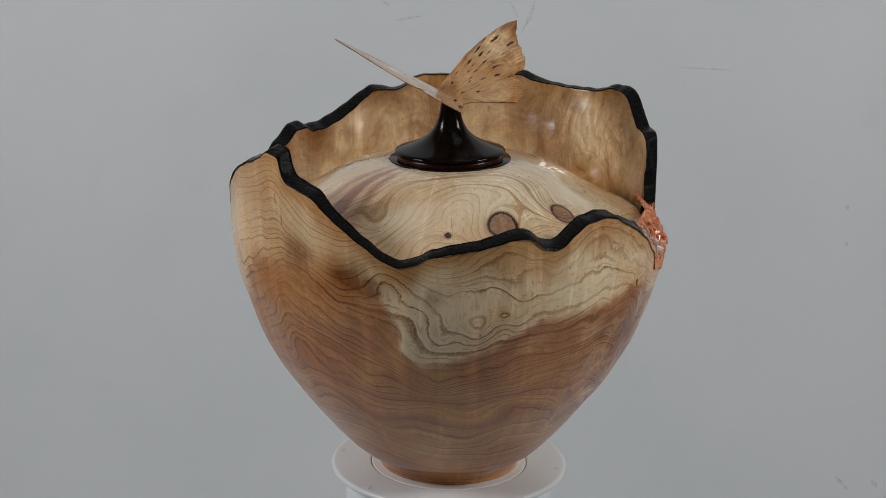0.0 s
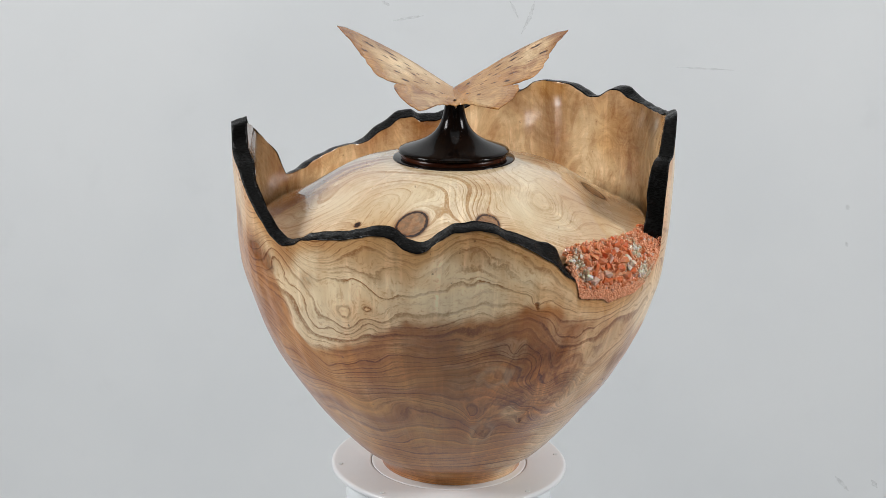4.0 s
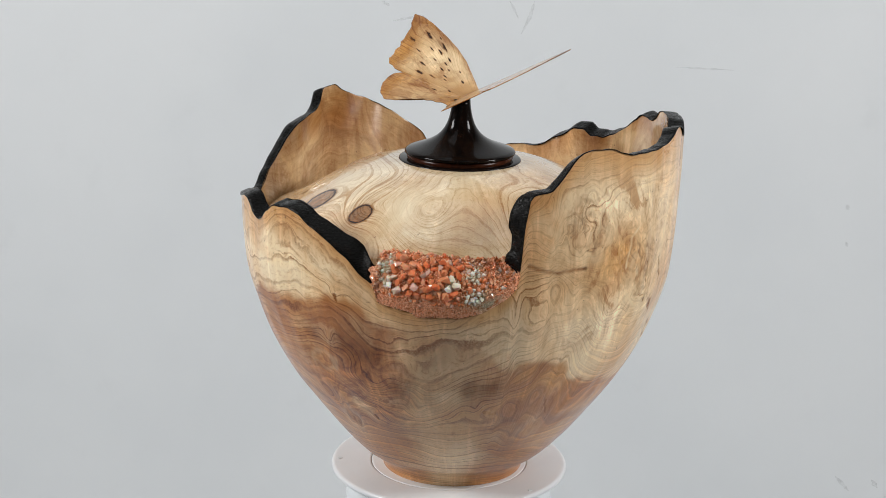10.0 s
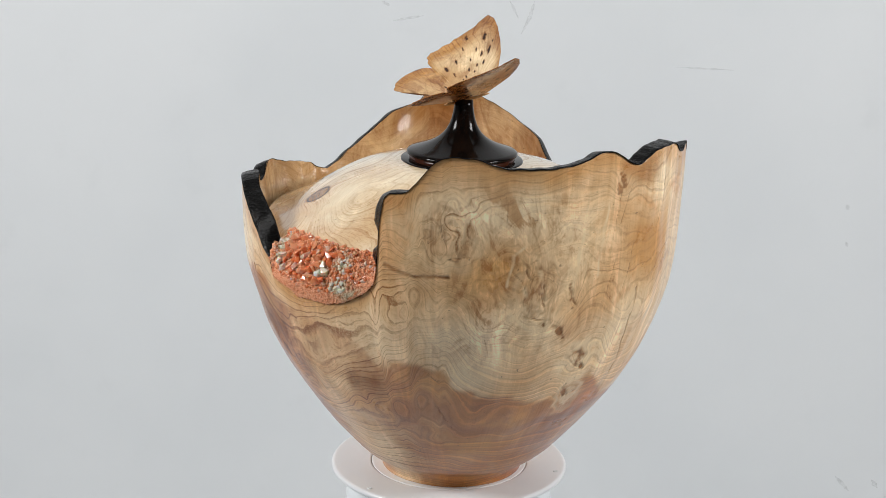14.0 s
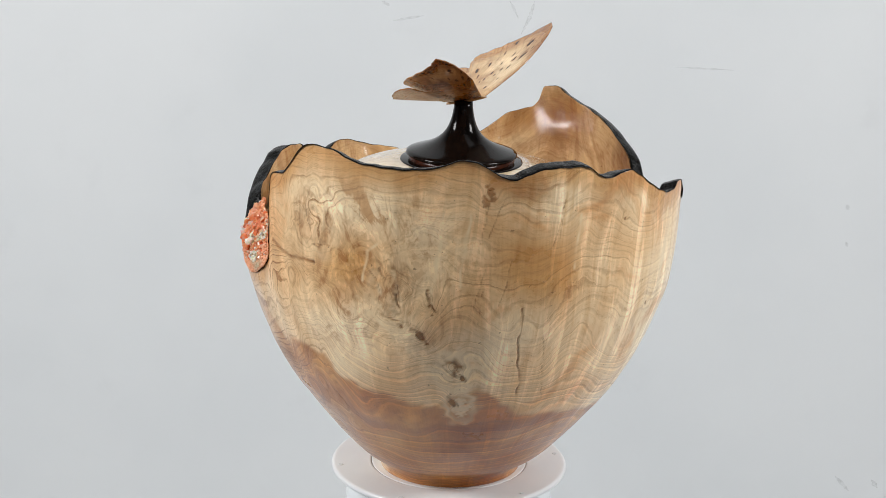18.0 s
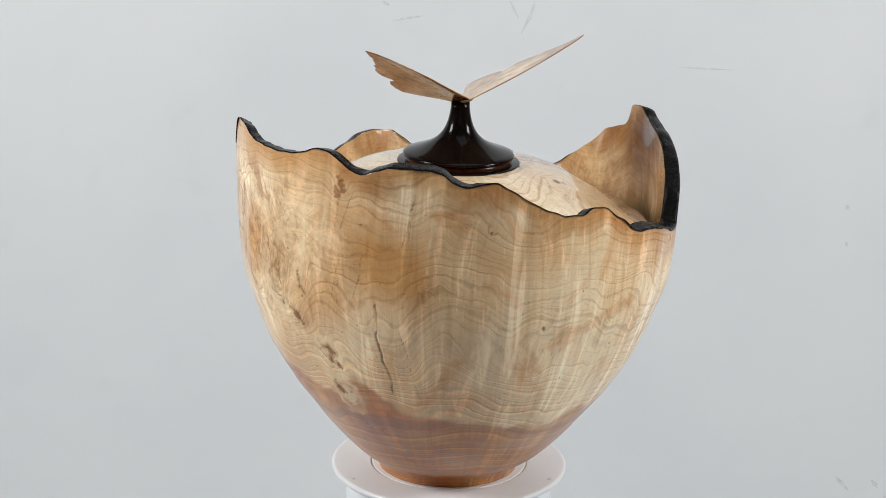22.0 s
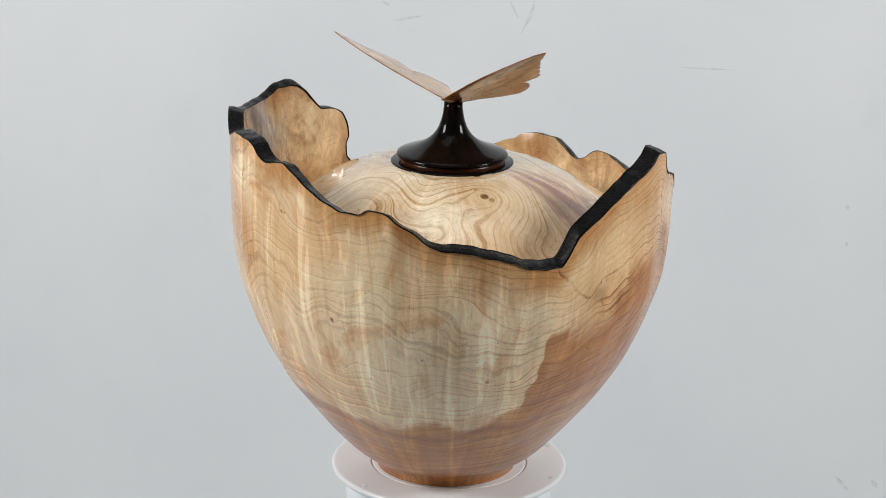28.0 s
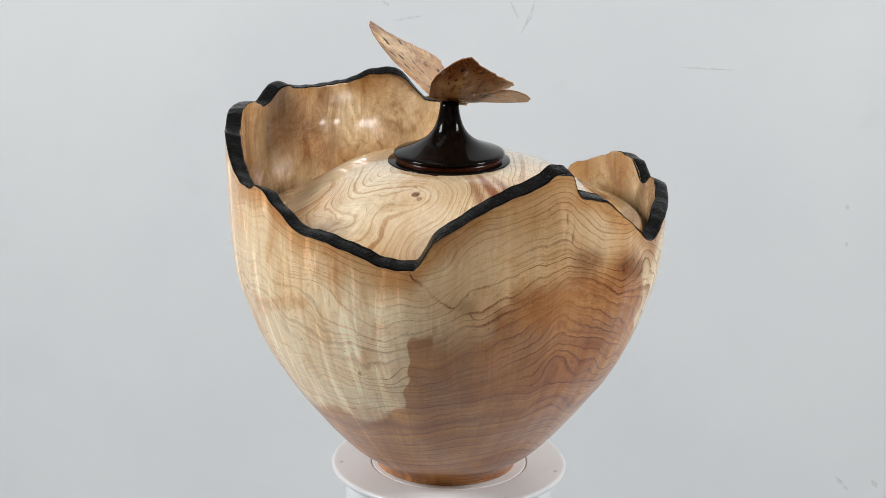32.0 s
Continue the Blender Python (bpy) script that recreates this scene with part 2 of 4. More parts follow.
def stone(name, stops, rough, transmission):
    n = Nodes(name)
    r = n.node("ShaderNodeObjectInfo").outputs["Random"]
    at = n.at()
    k = n.node("ShaderNodeValToRGB")
    while len(k.color_ramp.elements) < len(stops):
        k.color_ramp.elements.new(0.5)
    for e, (p, col) in zip(k.color_ramp.elements, stops):
        e.position, e.color = p, (*col, 1)
    n.put(k.inputs[0], r)
    f = n.noise(at, 700, 3, 0.6)
    c = n.mix(n.ramp(f, 0.40, 0.75, 0.0, 0.35), k.outputs[0], (0.93, 0.52, 0.33))
    n.b.inputs["Subsurface Radius"].default_value = (0.004, 0.0016, 0.0008)
    n.b.inputs["Subsurface Scale"].default_value = 1.0
    return n.set(Base_Color=c, Roughness=rough, Transmission_Weight=transmission, Subsurface_Weight=0.3, Specular_IOR_Level=0.45)


char_mat = char_material()
ebony = dark_wood("blackwood", (0.0030, 0.0024, 0.0022), (0.0085, 0.0045, 0.0030), 0.12)
rosewood = dark_wood("red_brown_collar", (0.045, 0.012, 0.005), (0.024, 0.007, 0.0035), 0.22)
white_plastic = plain("white_plastic", (0.78, 0.80, 0.82), (0.75, 0.77, 0.79), 30, 0.30)
clear_edge = plain("frosted_plastic", (0.80, 0.84, 0.86), (0.74, 0.78, 0.80), 40, 0.25)
groove_mat = plain("groove", (0.30, 0.31, 0.32), (0.36, 0.36, 0.37), 60, 0.5)
orange_stone = stone("orange_crystal", [(0.0, (0.88, 0.19, 0.055)), (0.35, (0.93, 0.28, 0.11)), (0.7, (0.95, 0.40, 0.21)), (0.92, (0.95, 0.56, 0.42)), (1.0, (0.96, 0.80, 0.72))], 0.12, 0.3)
clear_stone = stone("clear_crystal", [(0.0, (0.80, 0.72, 0.52)), (0.5, (0.92, 0.86, 0.72)), (1.0, (0.98, 0.95, 0.88))], 0.08, 0.2)


def paper_material():
    n = Nodes("white_paper")
    at = n.at()
    big = n.noise(at, 3.0, 4, 0.55)
    mid = n.noise(at, 14.0, 4, 0.6)
    c = n.mix(n.ramp(big, 0.3, 0.7), (0.74, 0.765, 0.78), (0.79, 0.81, 0.82))
    c = n.mix(n.ramp(mid, 0.58, 0.8, 0.0, 0.25), c, (0.66, 0.68, 0.69))
    n.bump(mid, 0.15, 0.002)
    return n.set(Base_Color=c, Roughness=0.75, Specular_IOR_Level=0.25)


paper = paper_material()
room_white = plain("room_paint", (0.44, 0.445, 0.45), (0.40, 0.405, 0.41), 4, 0.8)

# ---- the setting: a white paper sweep, in an unseen grey room added around it ----
FLOOR, BACK, BEND = -0.75, 0.80, 0.30


def backdrop():
    # the sheet runs on unseen under the camera and bounces light upwards
    prof = [(y, FLOOR) for y in np.linspace(-1.6, BACK - BEND, 6)]
    prof += [(BACK - BEND + BEND * math.sin(a), FLOOR + BEND - BEND * math.cos(a)) for a in np.linspace(0.1, math.pi / 2, 14)]
    prof += [(BACK, z) for z in np.linspace(FLOOR + BEND + 0.15, 1.9, 8)]
    x = np.linspace(-1.8, 1.8, 25)
    P = np.array([[(xx, y, z) for xx in x] for y, z in prof])
    ob = link("backdrop", grid_mesh("backdrop", P, wrap=False), paper, None)
    return tagged(ob, "seamless white paper backdrop with faint scuffs", "backdrop", kind="structure")


back = backdrop()


# unseen slabs that close the set; their grey sets the fill light
def slab(name, lo, hi, label):
    bm = bmesh.new()
    bmesh.ops.create_cube(bm, size=1)
    for v in bm.verts:
        v.co = [lo[i] + (v.co[i] + 0.5) * (hi[i] - lo[i]) for i in range(3)]
    ob = part(name, bm, room_white, None)
    return tagged(ob, label, name.split("_")[0], kind="structure")


slab("wall_left", (-1.9, -2.3, FLOOR), (-1.8, 0.95, 1.9), "unseen plain grey wall, added to bounce light")
slab("wall_right", (1.8, -2.3, FLOOR), (1.9, 0.95, 1.9), "unseen plain grey wall, added to bounce light")
slab("wall_rear", (-1.8, -2.3, FLOOR), (1.8, -2.2, 1.9), "unseen plain grey wall, added to bounce light")
slab("floor", (-1.9, -2.3, FLOOR - 0.1), (1.9, 0.95, FLOOR - 0.002), "unseen plain grey floor, added to bounce light")
slab("ceiling", (-1.9, -2.3, 1.9), (1.9, 0.95, 2.0), "unseen plain grey ceiling, added to bounce light")


def scuff_material():
    n = Nodes("scuff")
    a = n.ramp(n.noise(n.at(), 260, 4, 0.7), 0.25, 0.80, 0.05, 0.30)
    return n.set(Base_Color=(0.36, 0.37, 0.37), Roughness=0.9, Alpha=a)


scuff_mat = scuff_material()


def scuff(points, width):
    """A faint stroke on the paper: a thin ragged ribbon just in front of it."""
    pts = np.array(points, float)
    t = np.linspace(0, len(pts) - 1, 24)
    x, z = np.interp(t, range(len(pts)), pts[:, 0]), np.interp(t, range(len(pts)), pts[:, 1])
    d = np.gradient(np.stack([x, z], 1), axis=0)
    d /= np.linalg.norm(d, axis=1)[:, None]
    wd = width * np.sin(np.linspace(0.15, 3.0, 24)) * rng.uniform(0.6, 1.3, 24)
    rows = []
    for s in (-1, 1):
        px, pz = x - s * d[:, 1] * wd, z + s * d[:, 0] * wd
        py = np.where(pz > FLOOR + BEND, BACK, BACK - BEND + np.sqrt(np.maximum(BEND ** 2 - np.minimum(pz - FLOOR - BEND, 0) ** 2, 0)))
        rows.append(np.stack([px, py - 0.002, pz], -1))
    ob = link("scuff", grid_mesh("scuff", np.array(rows), wrap=False), scuff_mat, back, "faint grey scuff mark")
    ob.visible_shadow = False


for pts, wd in (([(-0.063, 0.122), (-0.049, 0.125), (-0.032, 0.128)], 0.0013),
                ([(-0.073, 0.141), (-0.065, 0.137)], 0.0016),
                ([(0.049, 0.144), (0.053, 0.137), (0.058, 0.127)], 0.0012),
                ([(0.073, 0.144), (0.069, 0.129), (0.061, 0.112)], 0.0018),
                ([(0.385, -0.05), (0.387, -0.056)], 0.002),
                ([(0.387, -0.088), (0.389, -0.093)], 0.0015),
                ([(0.395, -0.337), (0.41, -0.353)], 0.002),
                ([(0.432, -0.34), (0.439, -0.349)], 0.0022),
                ([(0.21, 0.083), (0.267, 0.081)], 0.001)):
    scuff(pts, wd)

# ---- the turntable ----
turntable = tagged(new("turntable"), "small round white plastic display turntable", "turntable")
link("base", lathe("base", [(0, FLOOR), (0.064, FLOOR), (0.066, FLOOR + 0.004), (0.0600, FLOOR + 0.012), (0.0592, -0.010), (0.0585, -0.0045), (0, -0.0045)]),
     clear_edge, turntable, "tall white cylindrical pedestal")
plate = link("plate", lathe("plate", [(0, -0.004), (0.0655, -0.004), (0.0672, -0.0028), (0.0676, -0.0014), (0.0668, -0.0003), (0.0660, -0.00005), (0.0652, 0.0), (0.0640, 0.0),
                                      (0.0460, 0.0), (0.04525, 0.0), (0.0452, -0.00002), (0.0450, -0.0005), (0.0444, -0.0005), (0.0442, -0.00002), (0.04415, 0.0), (0.0430, 0.0), (0, 0.0)], 192),
             white_plastic, turntable, "glossy white rotating disc")
link("groove", lathe("groove", [(0.0444, -0.0004), (0.0450, -0.0004)], 192), groove_mat, plate, "thin grey ring groove")


def plate_hole(angle):
    r = 0.0628
    ob = link("screw_hole", lathe("screw_hole", [(0, 0.0002), (0.0008, 0.0002), (0.0012, 0.0005), (0.0014, 0.0001)], 20), clear_edge, plate, "tiny moulded dimple")
    ob.location = (r * math.cos(math.radians(angle)), r * math.sin(math.radians(angle)), 0)


for a in (170, 225, 270, 350, 45, 110):
    plate_hole(a)

# ---- the vessel ----
# outer radius by height, both in mm
PROFILE = [(0.0, 39.8), (3.0, 40.6), (7.0, 43.5), (12.0, 51.3), (27.0, 66.1), (42.0, 78.3), (62.0, 93.1), (82.0, 104.3), (102.0, 112.0), (122.0, 118.0), (142.0, 120.1), (162.0, 121.0), (182.0, 121.8), (202.0, 121.7), (232.0, 120.1)]
# height of the natural edge round the vessel, degrees and mm, side by side
EDGE_STONES = [(334.4, 140.5), (337.5, 136.0), (338.9, 127.6), (341.4, 126.0), (346.5, 124.0), (349.5, 121.5), (353.5, 122.0), (358.5, 122.1), (363.5, 124.5), (367.6, 128.6), (370.5, 132.7), (372.4, 137.0), (372.9, 139.5)]
EDGE_BURL = [(13.5, 148.0), (13.9, 160.0), (14.2, 169.0), (14.7, 176.0), (15.3, 183.0), (16.6, 185.7), (18.2, 186.2), (20.4, 187.0), (22.3, 190.8), (24.2, 195.9), (25.9, 200.3), (27.4, 203.2), (29.4, 205.6), (31.5, 206.3), (35.0, 206.2), (38.0, 204.9), (41.0, 202.5), (45.0, 200.9), (50.0, 200.3), (55.8, 200.5), (61.8, 201.9)]
EDGE_TOP = [(64.7, 204.0), (69.7, 206.8), (71.6, 206.4), (74.7, 204.0), (78.6, 198.7), (81.6, 197.5), (84.6, 200.2), (89.6, 202.7), (95.5, 203.2), (100.5, 201.7), (103.5, 197.2), (107.5, 195.4), (110.4, 197.1), (113.5, 197.7)]
EDGE_FALL = [(116.5, 194.7), (120.4, 189.3), (127.5, 182.0), (131.5, 179.2), (135.5, 179.2), (138.4, 181.7), (141.5, 181.4), (145.5, 176.3), (149.5, 171.4), (153.5, 165.3), (157.5, 163.3), (162.5, 162.3), (167.5, 159.8), (173.5, 156.3), (177.5, 153.2)]
EDGE_PEAK = [(182.5, 151.7), (185.5, 152.1), (187.6, 157.1), (190.7, 167.2), (194.7, 173.1), (200.9, 181.1), (208.0, 188.5), (213.1, 191.8), (217.2, 195.7), (220.3, 198.9), (222.3, 198.6), (224.3, 197.5), (225.8, 189.4), (227.8, 185.2), (232.8, 182.1), (235.9, 179.9)]
EDGE_FRONT = [(239.8, 172.8), (244.8, 165.4), (249.8, 158.2), (254.7, 151.5), (258.7, 149.3), (262.9, 151.6), (266.0, 155.0), (272.0, 157.2), (280.1, 160.0), (288.2, 163.6), (291.2, 161.5), (294.3, 156.9), (296.8, 155.8), (299.3, 157.2), (302.4, 162.1), (306.4, 167.0), (311.5, 167.9), (315.5, 166.3), (319.5, 161.6), (323.5, 157.6), (327.5, 152.5), (330.4, 148.5)]
EDGE = [(a % 360, z) for side in (EDGE_STONES, EDGE_BURL, EDGE_TOP, EDGE_FALL, EDGE_PEAK, EDGE_FRONT) for a, z in side]
# how far the slanting charred face climbs from the outside to the inside, mm
SLANT = [(14, 0), (18, 0), (22, -0.8), (25, -2), (28, -3), (33, -2.6), (40, -1.2), (47, -0.5), (55, -0.2), (62, -0.6), (66, -1.5), (72, -1.5), (76, -1.5), (80, 0.3), (85, 0.9), (103, 1.0), (108, -0.5), (113, -2), (120, -3), (138, -3), (147, -2), (153, 0), (159, 1.8), (175, 2.3), (190, 3.0), (205, 3.0), (220, 3.2), (226, 3), (235, 2.2),
         (240, 2.3), (260, 2.2), (294, 3.6), (310, 2.4), (325, 5), (331, 9), (336, 13)]
# how far the notch's steep shoulder leans over on the inside, mm up and degrees
LEAN = [(0.138, 0.0), (0.1445, 0.8), (0.1500, 3.0), (0.1530, 2.9), (0.1560, 1.8), (0.1630, 1.9), (0.1685, 3.1), (0.1740, 3.2), (0.1820, 2.1), (0.1858, 0.5), (0.188, 0.0), (0.3, 0.0)]
# top of the stone inlay along the inside, degrees and mm
INLAY_TOP = [(334.5, 150.5), (338.5, 152.4), (345.5, 152.3), (355.5, 151.4), (363.5, 150.4), (370.5, 150.5), (375.4, 152.7)]
WALL = 0.0078
# how much of the wall's thickness is left at the edge, by degrees
TAPER = [(16, 1), (24, 0.9), (30, 0.75), (38, 0.6), (58, 0.65), (64, 0.85), (70, 1), (76, 1), (110, 1), (234, 1), (241, 0.66), (256, 0.66), (262, 0.85), (285, 0.85), (296, 1), (330, 1)]
# height to which the brown heartwood rises
HEARTWOOD = [(0.6, 104.4), (8.6, 96.5), (13.8, 89.6), (18.7, 94.6), (23.7, 96.6), (28.7, 92.8), (33.8, 82.9), (40.9, 75.1), (50.9, 72.4), (60.9, 70.6), (70.7, 75.9), (77.6, 82.2), (84.5, 73.3), (90.6, 63.3), (100.4, 61.6), (108.2, 57.7), (117.0, 57.9), (127.7, 54.0), (140.3, 52.2), (154.1, 58.7), (165.7, 54.7), (174.7, 60.1), (180.8, 73.3), (183.0, 81.4), (184.7, 111.8), (189.3, 115.9), (199.3, 115.7), (204.5, 125.6), (208.6, 141.6), (223.9, 148.2), (241.6, 153.5), (247.5, 147.0), (252.0, 136.0), (256.5, 117.0), (260.0, 101.0), (263.5, 93.0), (269.3, 95.3), (280.6, 102.9), (294.9, 117.5), (308.1, 119.1), (322.3, 122.8), (329.4, 127.7), (337.4, 115.6), (346.5, 111.5)]
# burl eyes and knots: degrees, mm up, mm across, ring lift, darkness
EYES = [(31.2, 166.5, 12, 15, 0.12), (53.8, 138, 15, 22, 0.12), (69.9, 93, 8, 9, 0.0), (284.2, 122, 15, 17, 0.0), (159.3, 133, 8, 8, 0.0), (331, 75, 14, 18, 0.1), (312, 60, 10, 12, 0.0), (347, 62, 11, 12, 0.0), (322, 100, 8, 9, 0.0), (5, 66, 10, 9, 0.0)]
SPOTS = [(60.6, 113.5, 2.3, 0.86), (69.4, 95.5, 1.1, 0.9), (71.4, 89.0, 1.2, 0.9), (69.0, 73.4, 2.0, 0.92), (62.4, 138.0, 1.6, 0.8), (62.8, 130.0, 1.8, 0.86), (55.5, 118.0, 0.7, 0.8), (75.8, 190.0, 2.4, 0.75), (74.7, 187.9, 2.0, 0.7), (76.6, 187.6, 1.6, 0.65), (326.3, 127.3, 1.4, 0.9), (330.2, 53.1, 1.2, 0.9), (112.5, 172.4, 0.9, 0.85), (127.6, 119.0, 0.9, 0.85), (151.4, 101.5, 0.9, 0.6), (169.2, 88.4, 0.9, 0.6), (33.3, 167.1, 1.2, 0.45), (37.5, 152.5, 2.4, 0.4), (318.8, 44.4, 1.2, 0.5)]
# open knots: degrees, mm up, half-width and half-height in mm, darkness, pale rim
KNOTS = [(68.4, 92.5, 5.2, 8.6, 0.9, 0.7), (71.2, 70.0, 6.5, 7.0, 0.0, 0.85), (54.2, 136.0, 9.5, 15.0, 0.42, 0.6), (30.8, 167.0, 11.0, 13.0, 0.36, 0.55), (318.0, 85.0, 6.0, 4.0, 0.35, 0.3), (317.0, 46.0, 5.5, 5.0, 0.5, 0.3), (62.4, 134.5, 1.8, 4.0, 0.6, 0.3)]
# drying cracks: the points that each runs through, and its width in mm
CRACKS_BURL = [([(43.3, 186.4), (44.4, 179.4), (44.8, 170.8)], 0.5), ([(75.4, 152.8), (73.8, 138.0), (72.2, 122.7)], 0.45), ([(81.3, 146.2), (80.2, 138.8), (79.0, 131.3)], 0.45), ([(79.3, 187.7), (77.4, 177.7), (75.9, 167.6)], 0.5), ([(94.5, 185.1), (93.0, 164.8)], 0.5), ([(85.1, 130.3), (85.1, 111.0), (86.8, 93.3), (87.9, 78.5)], 0.95), ([(49.9, 148.3), (51.3, 142.6), (54.1, 138.6)], 0.7), ([(52.8, 154.1), (50.5, 150.8)], 0.6), ([(54.5, 135.6), (55.2, 128.1)], 0.9), ([(51.5, 122.7), (56.3, 120.4), (59.2, 117.6), (61.3, 112.8)], 0.9), ([(25.2, 90.0), (27.5, 85.9), (30.1, 83.5)], 0.6), ([(28.2, 67.8), (33.1, 51.9)], 0.5), ([(28.5, 174.5), (30.7, 163.5)], 0.6), ([(31.6, 154.9), (36.3, 155.0)], 0.6)]
CRACKS = CRACKS_BURL + [([(57.8, 116.5), (59.6, 115.0), (60.6, 113.0), (61.2, 109.5)], 1.5), ([(67.0, 98.5), (68.2, 99.5)], 0.7), ([(69.4, 97.0), (70.2, 93.0)], 0.8), ([(70.6, 91.0), (72.4, 87.5)], 1.3), ([(69.0, 93.5), (69.8, 90.0), (71.0, 88.0)], 1.0), ([(68.0, 91.0), (69.2, 88.0)], 0.5), ([(67.2, 76.0), (68.6, 74.0), (70.8, 70.5)], 1.5), ([(61.8, 137.5), (62.5, 134.0), (62.4, 131.5)], 1.2), ([(63.0, 131.0), (64.0, 127.5)], 1.2), ([(46.5, 148.0), (49.0, 143.0), (50.0, 136.0)], 0.5), ([(48.5, 152.0), (51.0, 147.5), (52.5, 141.5)], 0.6), ([(54.6, 141.0), (55.4, 132.0)], 0.7), ([(31.0, 173.0), (32.6, 166.0), (33.4, 159.0)], 0.5), ([(29.5, 172.0), (31.8, 166.5)], 0.5), ([(15.5, 148.1), (19.5, 145.2), (22.4, 143.8), (25.4, 142.9), (28.5, 144.2), (31.4, 145.0)], 2.3), ([(184.5, 151.1), (187.5, 144.0), (190.5, 137.0), (195.4, 131.8), (200.5, 127.7)], 0.85), ([(94.6, 189.8), (93.6, 176.7), (91.7, 162.5)], 0.4), ([(75.7, 186.0), (74.8, 173.8), (73.9, 163.7)], 0.35), ([(92.1, 114.0), (93.2, 98.8), (94.8, 83.7), (96.3, 73.7)], 0.38), ([(81.9, 156.0), (81.0, 141.8)], 0.35), ([(75.1, 139.6), (74.2, 121.6)], 0.35), ([(326.3, 127.7), (332.4, 128.6), (338.4, 125.6)], 0.3), ([(223.0, 177.4), (223.1, 171.3)], 0.9), ([(224.7, 170.3), (224.9, 162.2)], 0.9)]
# pale streaks, in the same form, flame sheen put into the colour among them
PALE_STREAKS = [([(62.4, 133), (63.6, 148), (64.8, 166)], 1.1), ([(64.9, 166), (65.3, 176), (65.6, 187)], 0.6), ([(69.4, 142), (70.4, 163), (71.2, 179)], 0.7), ([(44, 131), (48, 122), (54, 111)], 0.9), ([(36.8, 158), (37.8, 172)], 0.8),
         ([(45.6, 140), (46.4, 156), (50, 162)], 0.8), ([(53.5, 147), (55, 132)], 1.6), ([(50.5, 128), (49.3, 140)], 1.5), ([(98, 150), (98.6, 178)], 0.8), ([(133, 128), (133.6, 170)], 0.9), ([(146, 110), (145.4, 150)], 0.8), ([(119, 140), (119.8, 176)], 0.9)]
# how plainly the growth lines show round the vessel, and how much shimmer its colour carries
LINES = [(5, 1.0), (14, 0.85), (24, 0.55), (45, 0.40), (60, 0.45), (80, 0.50), (100, 0.46), (125, 0.42), (140, 0.46), (160, 0.54), (185, 0.7), (215, 0.85), (262, 1.0), (300, 1.0), (335, 1.0)]
SHIMMER_TINT = [(20, 0.5), (35, 0.3), (60, 0.35), (75, 0.7), (90, 0.9), (110, 1.0), (165, 1.0), (185, 0.6), (215, 0.35), (262, 0.45), (300, 0.5), (335, 0.4), (355, 0.5)]
HEART_DEPTH = [(20, 0.85), (60, 1), (182, 1), (190, 0.95), (215, 0.95), (250, 0.95), (265, 0.95), (300, 0.95), (325, 0.95), (338, 0.80), (350, 0.34), (0, 0.34), (12, 0.7)]
# golden toning round the vessel
TONE = [(0, 0.62), (20, 0.68), (50, 0.72), (80, 0.78), (100, 0.66), (120, 0.3), (140, 0.05), (170, 0.0), (184, 0.1), (200, 0.45), (220, 0.62), (245, 0.55), (258, 0.2), (268, 0.0), (305, 0.0), (322, 0.15), (335, 0.5), (348, 0.65)]
# pale arcs of the layers
PALE = [(0, 0.3), (20, 0.4), (45, 0.85), (80, 0.95), (115, 0.8), (150, 0.2), (190, 0.15), (225, 0.3), (260, 0.35), (300, 0.5), (340, 0.7)]
# lines that the growth layers follow round the vessel, degrees and mm, side by side
GRAIN_FRONT = [[(280, 151), (286, 153), (291, 141), (292, 137), (296, 142), (302, 150), (308, 155), (315, 150)], [(271, 123), (274, 138), (280, 138), (282, 129), (284, 122), (288, 118), (294, 122), (301, 128), (309, 132), (315, 136)], [(271, 118), (277, 114), (284, 114), (291, 116), (298, 120), (306, 124), (314, 128)], [(274, 108), (283, 107), (291, 108), (300, 111), (310, 116), (318, 118)], [(233, 140), (242, 128), (250, 118), (256, 107), (263, 96), (274, 96), (284, 100), (295, 102)], [(232, 123), (243, 115), (252, 102), (261, 91), (270, 87), (280, 90), (289, 92)]]
GRAIN_FRONT_LOW = [[(225, 97), (238, 86), (248, 76), (259, 72), (270, 72), (280, 75), (292, 78), (301, 83)], [(229, 63), (242, 53), (253, 43), (266, 37), (280, 38)], [(254, 146), (260, 140), (264, 131), (266, 122), (268, 109)]]
GRAIN_CRYSTAL = [[(273, 142), (279, 147), (286, 141), (289, 134), (292, 133), (297, 141), (302, 148), (308, 154), (315, 155), (320, 147)], [(271, 110), (279, 109), (287, 113), (296, 121), (304, 126), (312, 128), (319, 129)], [(261, 96), (273, 101), (284, 107), (293, 109), (301, 109), (310, 109)], [(267, 85), (279, 92), (289, 91), (298, 92), (307, 96), (315, 102)], [(245, 55), (267, 66), (278, 58), (290, 57), (302, 58)]]
GRAIN_NOTCH = [[(285, 143), (292, 142), (295, 140), (301, 151), (309, 159), (315, 153), (320, 153), (328, 146), (335, 131)], [(282, 120), (291, 122), (297, 130), (304, 141), (310, 146), (316, 141), (323, 137), (331, 133)], [(340, 112), (346, 108), (349, 104), (354, 110), (1, 113), (7, 121), (14, 133)], [(338, 95), (344, 95), (348, 94), (352, 92), (356, 96), (3, 101), (9, 109), (16, 116)], [(335, 85), (342, 88), (352, 80), (358, 85), (4, 90), (13, 97)], [(291, 62), (302, 51), (315, 49), (332, 49), (349, 48), (2, 57), (10, 66)], [(293, 30), (311, 30), (332, 35), (352, 31)]]
